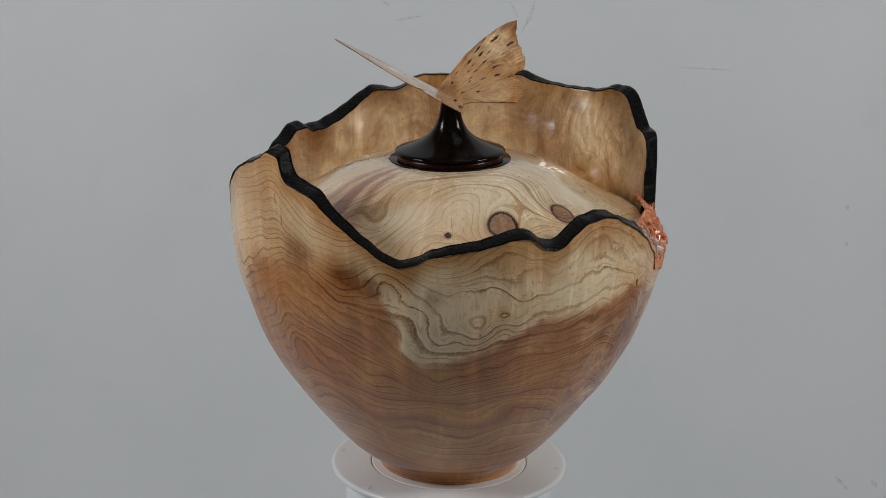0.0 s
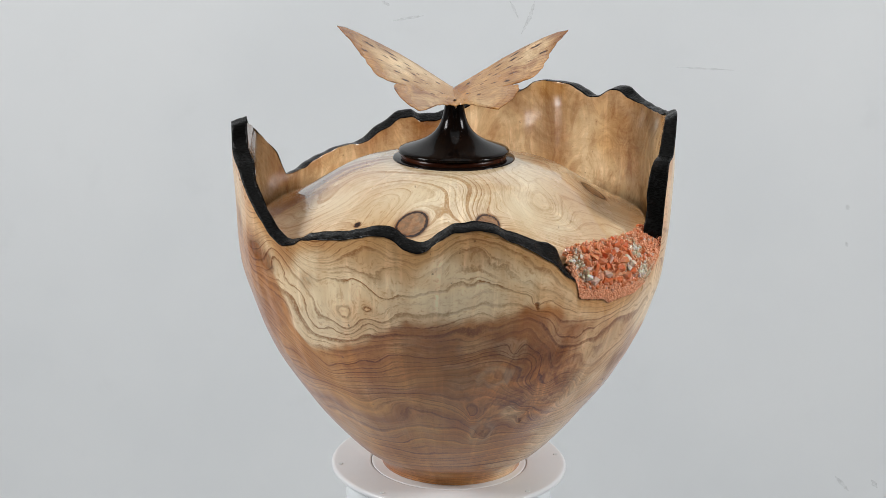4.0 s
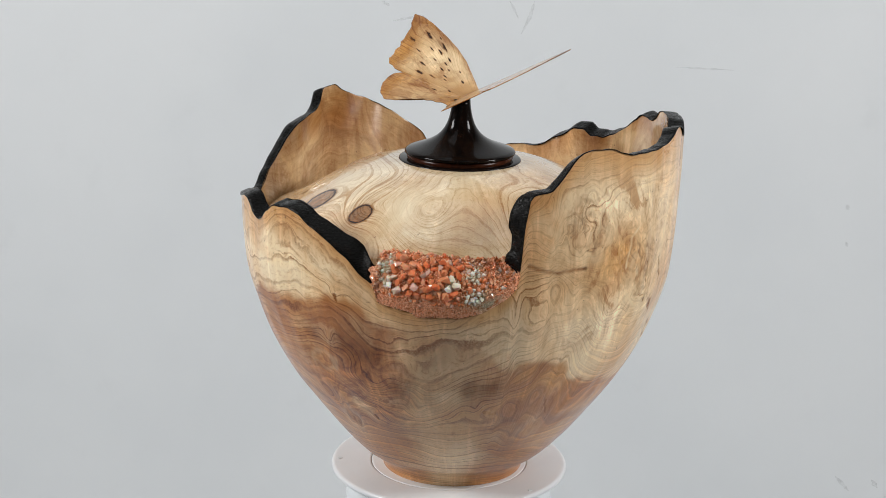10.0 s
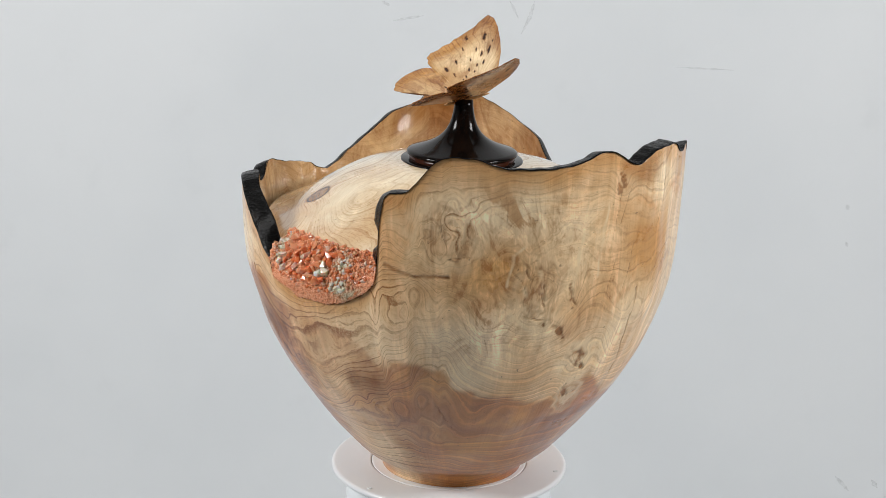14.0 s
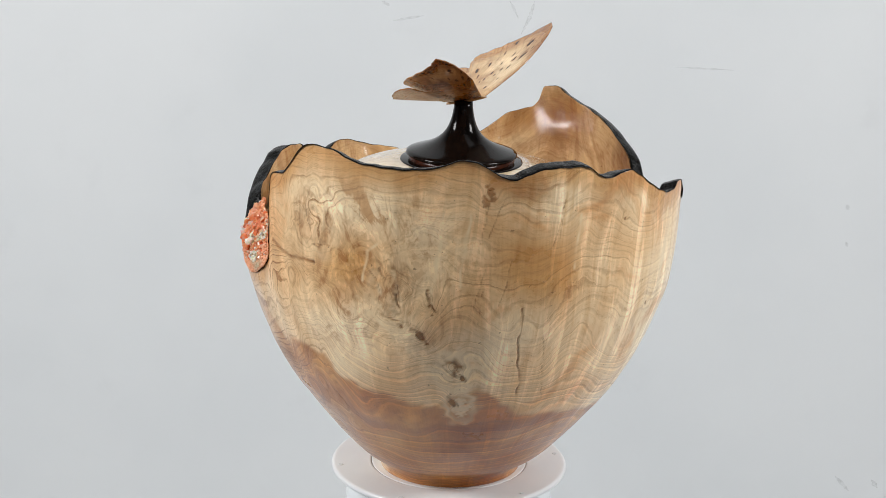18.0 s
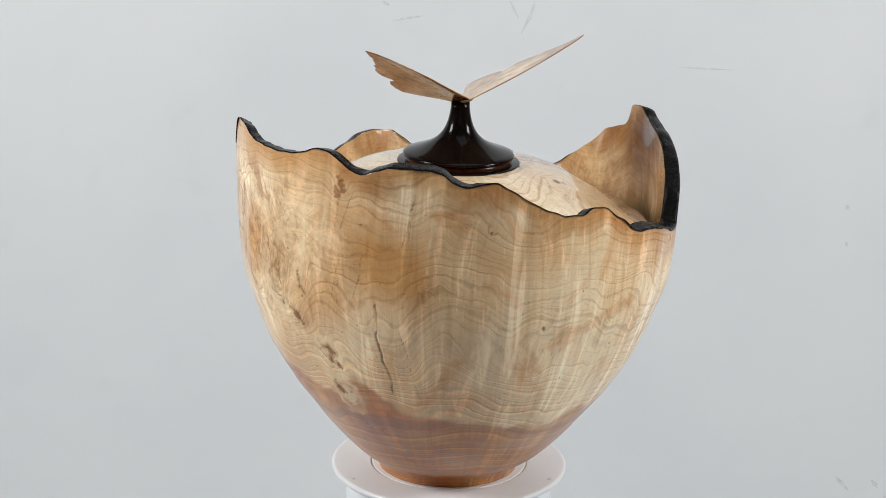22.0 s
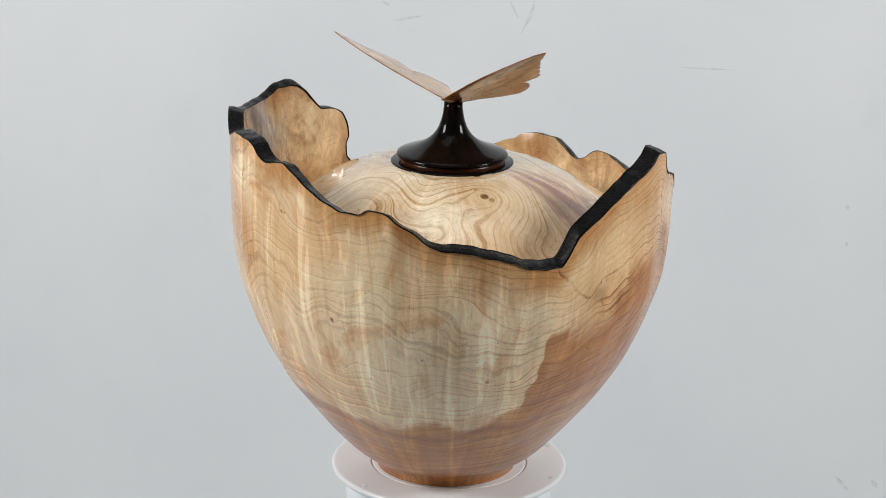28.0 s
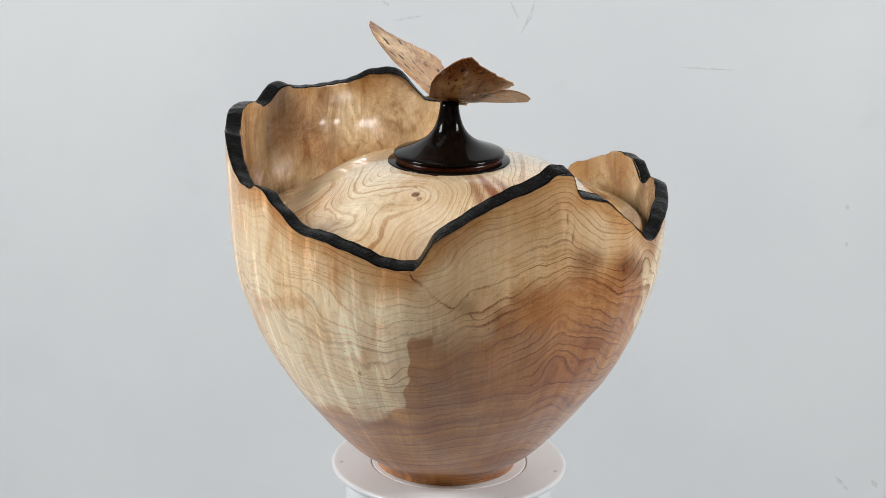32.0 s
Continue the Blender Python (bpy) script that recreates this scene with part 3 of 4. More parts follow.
GRAIN_UNDER = [[(318, 148), (328, 134), (336, 123), (343, 117), (349, 115)], [(343, 110), (349, 108), (352, 105), (358, 108), (3, 113), (12, 118), (17, 128)], [(341, 100), (348, 98), (353, 94), (358, 92), (5, 101), (12, 109), (19, 121)], [(14, 131), (20, 132), (24, 125), (20, 116), (13, 112)], [(26, 168), (31, 178), (38, 165), (33, 155), (26, 168)], [(325, 50), (341, 47), (358, 45), (14, 51), (26, 63)]]
GRAIN_BURL = [[(28, 168), (31, 176), (35, 168), (32, 160), (28, 168)], [(24, 162), (25, 179), (31, 185), (39, 180), (40, 165), (36, 155)], [(47, 135), (53, 149), (61, 134), (56, 120), (47, 135)], [(42, 123), (43, 144), (54, 160), (64, 152)], [(30, 90), (38, 75), (42, 69), (53, 70), (66, 72)], [(27, 79), (36, 60), (43, 58), (56, 57), (75, 58)], [(4, 63), (17, 69), (28, 62), (39, 48), (54, 43)], [(45, 165), (50, 167), (58, 168), (66, 163)]]
GRAIN_EYE = [[(51, 136), (54, 149), (59, 144), (58, 125), (53, 123), (51, 136)], [(46, 129), (46, 141), (48, 152), (54, 159), (60, 156), (63, 144)], [(36, 180), (45, 187), (53, 187), (62, 189), (71, 184), (82, 179), (95, 173)], [(44, 163), (50, 172), (58, 175), (63, 176), (71, 174), (80, 170), (94, 169)], [(39, 146), (45, 160), (53, 166), (62, 168), (69, 162), (79, 160), (92, 159)], [(41, 57), (56, 61), (68, 70), (84, 64), (104, 55)], [(26, 38), (47, 41), (65, 46), (81, 49), (99, 52)]]
GRAIN_RIDGE = [[(77, 149), (85, 152), (90, 148), (94, 155), (99, 159), (106, 159), (115, 155)], [(77, 125), (85, 131), (91, 130), (96, 141), (100, 147), (108, 147), (115, 144)], [(82, 113), (91, 111), (96, 121), (102, 129), (110, 133), (118, 128), (124, 130)], [(85, 100), (92, 99), (98, 115), (102, 121), (108, 114), (115, 106), (122, 114)], [(78, 77), (88, 82), (96, 83), (104, 90), (111, 82), (123, 75)], [(63, 71), (73, 61), (84, 64), (93, 71), (104, 69), (118, 62), (131, 63)], [(54, 42), (75, 46), (92, 59), (108, 54), (131, 42)]]
GRAIN_RIDGE_LOW = [[(59, 27), (83, 34), (102, 38), (116, 38)], [(76, 193), (84, 192), (93, 195), (100, 198), (107, 191), (114, 183), (120, 173), (134, 168)]]
GRAIN_ARCH = [[(100, 195), (108, 192), (116, 184), (124, 178), (132, 174), (143, 174), (150, 165), (160, 160)], [(100, 172), (108, 166), (117, 160), (125, 157), (133, 151), (141, 148), (150, 141), (159, 142)], [(97, 147), (106, 147), (111, 133), (120, 128), (129, 133), (136, 138), (143, 132), (151, 128), (160, 120)], [(103, 125), (108, 106), (117, 94), (127, 95), (136, 109), (143, 114), (153, 112)], [(87, 73), (96, 65), (109, 62), (124, 56), (140, 50), (157, 56), (171, 59)], [(87, 38), (106, 41), (124, 39), (143, 40), (159, 39)]]
GRAIN_CREAM = [[(119, 158), (127, 158), (137, 156), (145, 154), (153, 153), (162, 156), (172, 153), (181, 148)], [(144, 133), (152, 134), (158, 127), (163, 125), (169, 119), (174, 118), (182, 123), (190, 124)], [(157, 132), (160, 137), (164, 133), (161, 128), (157, 132)], [(145, 124), (153, 119), (159, 119), (165, 114), (170, 112), (176, 113), (182, 117)], [(139, 112), (144, 104), (153, 97), (159, 95), (167, 95), (174, 98)], [(127, 94), (140, 88), (150, 83), (159, 84), (169, 82), (180, 78)], [(112, 68), (129, 61), (145, 60), (160, 62), (174, 67), (189, 69)]]
GRAIN_CREAM_LOW = [[(114, 49), (138, 45), (160, 44), (182, 48), (199, 54)], [(178, 93), (188, 98), (198, 104), (208, 119)]]
GRAIN_FALL = [[(149, 153), (160, 148), (170, 145), (178, 143), (184, 142)], [(148, 114), (161, 120), (169, 114), (178, 113), (187, 120), (195, 128), (202, 140), (208, 148)], [(194, 155), (197, 164), (203, 173), (211, 178), (219, 182)], [(190, 131), (198, 146), (206, 158), (214, 165), (223, 163), (232, 154)], [(183, 93), (192, 98), (201, 108), (208, 117), (215, 129), (224, 135), (235, 128)], [(179, 81), (192, 87), (204, 94), (213, 106), (222, 114), (233, 109), (243, 107)], [(182, 70), (196, 72), (209, 78), (219, 79), (231, 78), (242, 76)], [(150, 49), (176, 51), (196, 54), (215, 58), (232, 62)]]
GRAIN_FALL_LOW = [[(152, 99), (163, 94), (170, 90), (180, 96)], [(159, 32), (187, 35), (208, 39), (224, 44)]]
GRAIN = GRAIN_FRONT + GRAIN_FRONT_LOW + GRAIN_CRYSTAL + GRAIN_NOTCH + GRAIN_UNDER + GRAIN_BURL + GRAIN_EYE + GRAIN_RIDGE + GRAIN_RIDGE_LOW + GRAIN_ARCH + GRAIN_CREAM + GRAIN_CREAM_LOW + GRAIN_FALL + GRAIN_FALL_LOW
# soft grey-brown stains: degrees, mm, half-width degrees, half-height mm, strength
STAINS = [(230.4, 151.0, 4, 10, 0.7), (244.5, 143.4, 5, 8, 0.8), (251.6, 137.2, 4, 6, 0.75), (266, 134, 3, 6, 0.5), (197, 131, 4, 5, 0.4), (330.2, 97, 9, 14, 0.62), (344, 74, 7, 9, 0.66), (83.6, 191.3, 7, 8, 0.41), (26.8, 89.8, 6, 9, 0.24), (261.8, 143.7, 6, 8, 0.34), (311.9, 86.1, 8, 8, 0.27), (107.5, 185.3, 8, 6, 0.2), (352, 97, 5, 16, 0.3), (6, 77, 5, 8, 0.66), (320, 100, 6, 8, 0.34)]


def outer_radius(z):
    return curve([(h / 1000, r / 1000) for h, r in PROFILE], z)


def edge_height(deg):
    d = np.mod(deg, 360)
    base = curve(EDGE, d, 360) / 1000
    ragged = 0.0003 * np.sin(d * 0.93 + 1) * np.sin(d * 0.31)
    return base + ragged * step(np.abs(((d - 15 + 180) % 360) - 180), 2, 6)


def inner_edge(deg):
    """Height of the edge on the inside of the wall."""
    d = np.mod(deg, 360)
    lift = curve(SLANT, d, 360) / 1000
    z = edge_height(d) + lift
    s = np.where(d < 180, d + 360, d)
    stones = curve(INLAY_TOP, s) / 1000
    inside = step(s, 333, 337) * (1 - step(s, 372.2, 373.2))
    return z * (1 - inside) + (stones - 0.009) * inside


def lean(deg):
    d = np.mod(deg, 360)
    return curve(LEAN, edge_height(d)) * step(d, 12.0, 12.8) * (1 - step(d, 18, 20))


def follow(strokes, plain, up=(), sizes=((26.0, 14.0), (10.0, 4.0)), firm=0.5, even=3.5):
    """How far smooth layers must be lifted so that they run along the strokes (arrays of points, mm). plain gives the layers
    before; between each pair of points in up they keep their even growth."""
    P, pairs, gap, loose = [], [], [], []
    k = 0
    for s in strokes:
        n = np.maximum(np.ceil(np.linalg.norm(np.diff(s, axis=0), axis=1) / 6), 1).astype(int)
        q = [s[:1]] + [a + (b - a) * (np.arange(1, m + 1) / m)[:, None] for a, b, m in zip(s[:-1], s[1:], n)]
        q = np.concatenate(q)
        P.append(q)
        pairs += [(k + i, k + i + 1) for i in range(len(q) - 1)]
        gap += [0.0] * (len(q) - 1)
        loose += [firm] * (len(q) - 1)
        k += len(q)
    for lo, hi, rise in up:
        P.append(np.array([lo, hi]))
        pairs.append((k, k + 1))
        gap.append(rise)
        loose.append(even)
        k += 2
    P, (i, j) = np.concatenate(P), np.array(pairs).T

    def near(a):
        d2 = np.maximum((a * a).sum(1)[:, None] + (P * P).sum(1)[None, :] - 2 * a @ P.T, 0)
        return sum(amp * amp * np.exp(-d2 / (2 * size * size)) for size, amp in sizes)

    K = near(P)
    D = K[j] - K[i]
    S = D[:, j] - D[:, i]
    m = plain(P)
    w = np.linalg.solve(S + np.diag(np.square(loose)), np.array(gap) - (m[j] - m[i]))
    full = np.zeros(len(P))
    np.add.at(full, j, w)
    np.add.at(full, i, -w)
    return lambda a: near(a) @ full


def around(deg, a):
    return (deg - a + 180) % 360 - 180


def plain_layers(deg, mm):
    """Growth layers before they bend: they run along the natural edge, and rise over the burl eyes."""
    smooth = np.zeros_like(deg)
    for o, wgt in ((-16, 0.15), (-8, 0.22), (0, 0.26), (8, 0.22), (16, 0.15)):
        smooth = smooth + wgt * curve([(a, h) for a, h in EDGE], np.mod(deg + o, 360), 360)
    smooth = np.where(np.abs(around(deg, 355)) < 30, np.maximum(smooth, 150), smooth)
    grow = mm - 0.80 * (smooth - 175) * step(mm, -10, 140)
    for a, h, size, lift, dk in EYES:
        x = np.radians(around(deg, a)) * 118
        d2 = (x * x + (mm - h) ** 2 * 0.8) / size ** 2
        grow = grow + lift * np.exp(-1.5 * np.sqrt(d2 + 0.02))
    return grow


def on_wall(deg, mm):
    mm = np.asarray(mm, float)
    r = outer_radius(mm / 1000) * 1000
    return np.stack([r * np.cos(np.radians(deg)), r * np.sin(np.radians(deg)), mm], -1)


def layer_table():
    """Bent layers on a table of degrees and 3 mm steps."""
    strokes = [on_wall(*np.array(g, float).T) for g in GRAIN]
    up = []
    for h in range(20, 190, 14):
        for a in range(0, 360, 9):
            if h + 14 < curve(EDGE, np.array([a]), 360)[0] and all(abs(around(a, e)) * 2 + abs(h + 7 - m) > 1.6 * size for e, m, size, _, _ in EYES):
                up.append((on_wall(a, h), on_wall(a, h + 14.0), 12.5))
    lift = follow(strokes, lambda P: plain_layers(np.degrees(np.arctan2(P[:, 1], P[:, 0])), P[:, 2]), up)
    D, H = np.meshgrid(np.arange(0, 361.0), np.arange(0, 241.0, 3))
    return (plain_layers(D.ravel(), H.ravel()) + lift(on_wall(D.ravel(), H.ravel()))).reshape(D.shape)


LAYERS = layer_table()


def layers(deg, mm):
    d, h = np.mod(deg, 360), np.clip(mm, 0, 239.9) / 3
    i, k = np.minimum(d.astype(int), 359), h.astype(int)
    u, v = d - i, h - k
    return (LAYERS[k, i] * (1 - u) + LAYERS[k, i + 1] * u) * (1 - v) + (LAYERS[k + 1, i] * (1 - u) + LAYERS[k + 1, i + 1] * u) * v


def wood_fields(deg, z, P):
    """Growth layers in mm and the other fields of the turned wood at each point."""
    mm = z * 1000
    grow = layers(deg, mm) + 1.6 * waves(P, 0.040, 3) + 0.9 * waves(P, 0.018, 4) + 0.35 * waves(P, 0.008, 5) * step(mm, 40, 90)
    swirl = np.maximum(np.exp(-(around(deg, 46) / 22) ** 2) * step(mm, 85, 115) * (1 - step(mm, 175, 200)), np.exp(-(around(deg, 330) / 18) ** 2 - ((mm - 72) / 30) ** 2) * 1.5)
    grow = grow + swirl * (2.2 * waves(P, 0.026, 18) + 1.6 * waves(P, 0.012, 19))
    lump = waves(P * (1, 1, 0.35), 0.013, 6)
    grow = grow + (0.5 + 1.1 * np.exp(-(around(deg, 140) / 45) ** 2)) * lump * step(mm, 55, 110)
    dark = np.zeros_like(deg)
    mid = np.clip(waves(P, 0.009, 17), -1.2, 1.2)
    rings = np.zeros_like(deg)
    for a, h, size, lift, dk in EYES:
        x = np.radians(around(deg, a)) * 118
        d2 = (x * x + (mm - h) ** 2 * 0.8) / size ** 2 * (1 + 0.35 * mid)
        near = np.exp(-1.5 * np.sqrt(np.maximum(d2, 0) + 0.004) * (1 + 0.2 * np.sin(3 * np.arctan2(mm - h, x) + a)))
        grow = grow + 0.18 * lift * near * mid
        dark = np.maximum(dark, dk * np.exp(-d2 * 3))
        if lift > 14:
            rings = np.maximum(rings, np.exp(-0.5 * np.maximum(d2, 0)))
    jig = waves(P, 0.0028, 8)
    jig2 = waves(P, 0.0013, 7)
    for a, h, size, dk in SPOTS:
        x = np.radians(around(deg, a)) * 118
        d = np.sqrt((x * 1.3 + 0.3 * (mm - h)) ** 2 + (mm - h) ** 2 * 0.7) + 0.75 * size * jig + 0.4 * size * jig2
        dark = np.maximum(dark, dk * (1 - step(d, size * 0.7, size * 1.25)))
        grow = grow + 2.5 * np.exp(-(x * x + (mm - h) ** 2) / (2.6 * size) ** 2)
    inlaid = step(np.abs(around(deg, 355)), 20, 16.5)
    dark = np.maximum(dark, 0.85 * inlaid * (1 - step(edge_height(deg) * 1000 - mm + 0.5 * jig, 0.3, 1.7)))
    crack = np.zeros_like(deg)
    for pts, width in CRACKS:
        best = np.full(deg.shape, 99.0)
        for (a0, h0), (a1, h1) in zip(pts, pts[1:]):
            k = np.radians(1) * 119
            x, y = around(deg, a0) * k + 0.4 * jig + 0.6 * mid, mm - h0 + 0.8 * mid + 0.4 * jig
            dx, dy = (a1 - a0) * k, h1 - h0
            t = np.clip((x * dx + y * dy) / (dx * dx + dy * dy), 0, 1)
            best = np.minimum(best, np.hypot(x - t * dx, y - t * dy))
        crack = np.maximum(crack, (1 - step(best, width * 0.2, width * 0.75)) * min(0.88, 0.35 + 0.6 * width) * np.clip(0.8 + 0.35 * mid + 0.3 * jig, 0.3 if width < 1 else 0.65, 1))
    scar = np.zeros_like(deg)
    for a, h, wx, wh, dk, pale in KNOTS:
        x = np.radians(around(deg, a)) * 112
        d = np.hypot(x / wx, (mm - h) / wh) + 0.22 * jig + 0.12 * mid
        dark = np.maximum(dark, dk * np.maximum(np.exp(-((d - 0.9) / 0.22) ** 2) * np.clip(0.5 + 0.7 * mid + 0.4 * jig2, 0.05, 1), (1 - step(d, 0.4, 0.9)) * np.clip(0.45 + 0.7 * jig + 0.3 * jig2, 0.1, 1)))
        scar = np.maximum(scar, pale * np.exp(-((d - 1.35) / 0.4) ** 2) * (0.7 + 0.3 * mid))
        if dk < 0.1:
            scar = np.maximum(scar, pale * (1 - step(d + 0.25 * jig2, 0.6, 1.15)))
        grow = grow + 5 * np.exp(-d * d / 2)
    for pts, width in PALE_STREAKS:
        best = np.full(deg.shape, 99.0)
        for (a0, h0), (a1, h1) in zip(pts, pts[1:]):
            k = np.radians(1) * 119
            x, y = around(deg, a0) * k + 0.8 * mid, mm - h0
            dx, dy = (a1 - a0) * k, h1 - h0
            t = np.clip((x * dx + y * dy) / (dx * dx + dy * dy), 0, 1)
            best = np.minimum(best, np.hypot(x - t * dx, y - t * dy))
        scar = np.maximum(scar, (1 - step(best, 0.2 * width, 1.6 * width)) * np.clip(0.6 + 0.5 * jig, 0.1, 1))
    for a, h, wa, wh, s in STAINS:
        d2 = (around(deg, a) / wa) ** 2 + ((mm - h) / wh) ** 2 + 0.5 * waves(P, 0.010, 9)
        dark = np.maximum(dark, s * np.exp(-np.maximum(d2, 0)))
    line = curve(HEARTWOOD, np.mod(deg + 1.3 * waves(P, 0.011, 28) + 0.5 * waves(P, 0.004, 29), 360), 360) + 1.6 * waves(P, 0.016, 11) + 0.7 * waves(P, 0.005, 12) + 0.06 * (grow - mm)
    soft = np.where((np.mod(deg, 360) > 190) & (np.mod(deg, 360) < 258), 16, 4.5)
    heart = 1 - step(mm - line, -soft, soft)
    streaky = step(waves(np.stack([P[:, 0], P[:, 1], grow / 350], -1), 0.020, 13), 0.35, 1.2) * np.exp(-(around(deg, 335) / 42) ** 2)
    heart = heart * (1 - 0.45 * streaky) * (0.92 + 0.08 * waves(P, 0.02, 14)) * curve(HEART_DEPTH, np.mod(deg, 360), 360)
    heart = heart * (1 - 0.12 * step(mm, 70, 150) * np.exp(-(around(deg, 225) / 30) ** 2))
    rim = edge_height(deg) * 1000
    amber = 0.95 * (1 - step(rim - mm, 2, 21 + 9 * np.clip(waves(P, 0.015, 15), -1, 1)))
    amber = np.maximum(amber, 0.75 * np.exp(-(around(deg, 338) / 30) ** 2 - ((mm - 76) / 38) ** 2))
    amber = np.maximum(amber, curve(TONE, np.mod(deg, 360), 360) * (0.75 + 0.45 * waves(P, 0.03, 26)))
    return grow, np.clip(heart, 0, 1), np.clip(np.maximum(dark, crack), 0, 1), np.clip(amber, 0, 1), crack, np.clip(curve(LINES, np.mod(deg, 360), 360) * (1 - 0.15 * swirl) * (0.85 + 0.3 * waves(P, 0.03, 16)) + 0.4 * rings, 0, 1), swirl, scar


def vessel_body(parent):
    nv = 270
    deg = np.sort(np.concatenate([np.linspace(0, 360, 1260, endpoint=False), np.linspace(12.6, 16.9, 60)]))
    nu = len(deg)
    top = edge_height(deg)
    s = np.linspace(0, 1, nv)[:, None]
    z = s * (top[None, :] - 0.0003)
    r = outer_radius(z)
    D = np.broadcast_to(deg, z.shape)
    P = np.stack([r * np.cos(np.radians(D)), r * np.sin(np.radians(D)), z], -1)
    flat = P.reshape(-1, 3)
    grow, heart, dark, amber, crack, lines, swirl, scar = wood_fields(D.ravel(), z.ravel(), flat)
    sink = (crack * 0.0003 + 0.0003 * step(dark, 0.6, 0.9)).reshape(z.shape)
    bulge = (0.0004 * waves(flat * (1, 1, 0.4), 0.018, 21) + 0.00016 * waves(flat * (1, 1, 0.25), 0.007, 27)).reshape(z.shape) * step(z, 0.01, 0.05)
    k = 1 + (bulge - sink) / np.maximum(r, 0.02)
    P = P * np.stack([k, k, np.ones_like(k)], -1)
    P[..., 2] += (-0.0181 * P[..., 0] + 0.0065 * P[..., 1]) * (1 - step(z, 0.0, 0.02))   # the foot stands flat
    # inside wall, then the hollow's floor
    zi = inner_edge(deg)
    ni = 110
    si = np.concatenate([[1.0, 0.997], np.linspace(0.99, 0, ni - 2)])[:, None]
    low = 0.022
    under = 0.0001 + 0.0005 * (1 - step(curve(SLANT, deg, 360), 0.3, 2.4))
    z2 = low + si * ((zi - under)[None, :] - low)
    r2 = np.maximum(outer_radius(np.maximum(z2 - 0.004, 0.001)) - WALL - 0.012 * (1 - step(z2, 0.02, 0.09)), 0.004)
    r2 = r2 + WALL * (1 - curve(TAPER, deg, 360))[None, :] * np.exp(-((zi[None, :] - z2) / 0.012) ** 2)
    D2 = deg[None, :] - lean(deg)[None, :] * np.exp(-(zi[None, :] - z2) / 0.005)
    P2 = np.stack([r2 * np.cos(np.radians(D2)), r2 * np.sin(np.radians(D2)), z2], -1)
    P2[-1, :, :2] = 0
    f2 = P2.reshape(-1, 3)
    g2, h2, d2, a2, _, l2, s2, _ = wood_fields(D2.ravel(), z2.ravel(), f2)
    bul = 0.0007 * waves(f2 * (1, 1, 0.5), 0.016, 22).reshape(z2.shape)
    P2 = P2 * np.stack([1 + bul / 0.1, 1 + bul / 0.1, np.ones_like(bul)], -1)
    foot = np.zeros((1, nu, 3))
    foot[0, :, 2] = 0.0005
    A = np.concatenate([foot, P, P2], 0)
    me = grid_mesh("body", A)
    one = np.zeros(nu)
    field(me, "grow", np.concatenate([one, grow, g2 * 0.8 + 40]))
    field(me, "heart", np.concatenate([one + 1, heart, np.clip(h2 * 0.2 + 0.22 + 0.30 * waves(f2, 0.03, 23) + 0.12 * np.exp(-(around(D2.ravel(), 205) / 26) ** 2), 0, 1)]))
    field(me, "lines", np.concatenate([one, lines, l2 * 0.5]))
    field(me, "shimmer", np.concatenate([one, curve(SHIMMER_TINT, D.ravel(), 360), curve(SHIMMER_TINT, D2.ravel(), 360) * 0.6]))
    field(me, "pale", np.concatenate([one, curve(PALE, D.ravel(), 360) * (0.18 + 0.82 * (1 - step(z.ravel(), 0.06, 0.115))), one[:1].repeat(len(f2))]))
    field(me, "scar", np.concatenate([one, scar, np.zeros(len(f2))]))
    field(me, "figure", np.concatenate([one, 0.05 + 0.75 * swirl, 0.42 + 0.3 * s2]))
    field(me, "dark", np.concatenate([one, dark, np.clip(0.35 * d2 + 0.35 * step(waves(f2, 0.014, 24), 1.05, 1.5), 0, 1)]))
    field(me, "amber", np.concatenate([one, amber, np.clip(0.2 + 0.36 * waves(f2, 0.022, 25) + 0.55 * np.maximum(a2 - 0.3, 0), 0, 1)]))
    me.materials.append(wood_body)
    me.materials.append(char_mat)
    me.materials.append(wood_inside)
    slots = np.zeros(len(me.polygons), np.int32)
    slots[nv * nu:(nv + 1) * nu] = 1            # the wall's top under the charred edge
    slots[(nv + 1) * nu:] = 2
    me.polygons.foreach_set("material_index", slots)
    return link("body", me, wood_body, parent, "polished cream and brown figured elm wall")


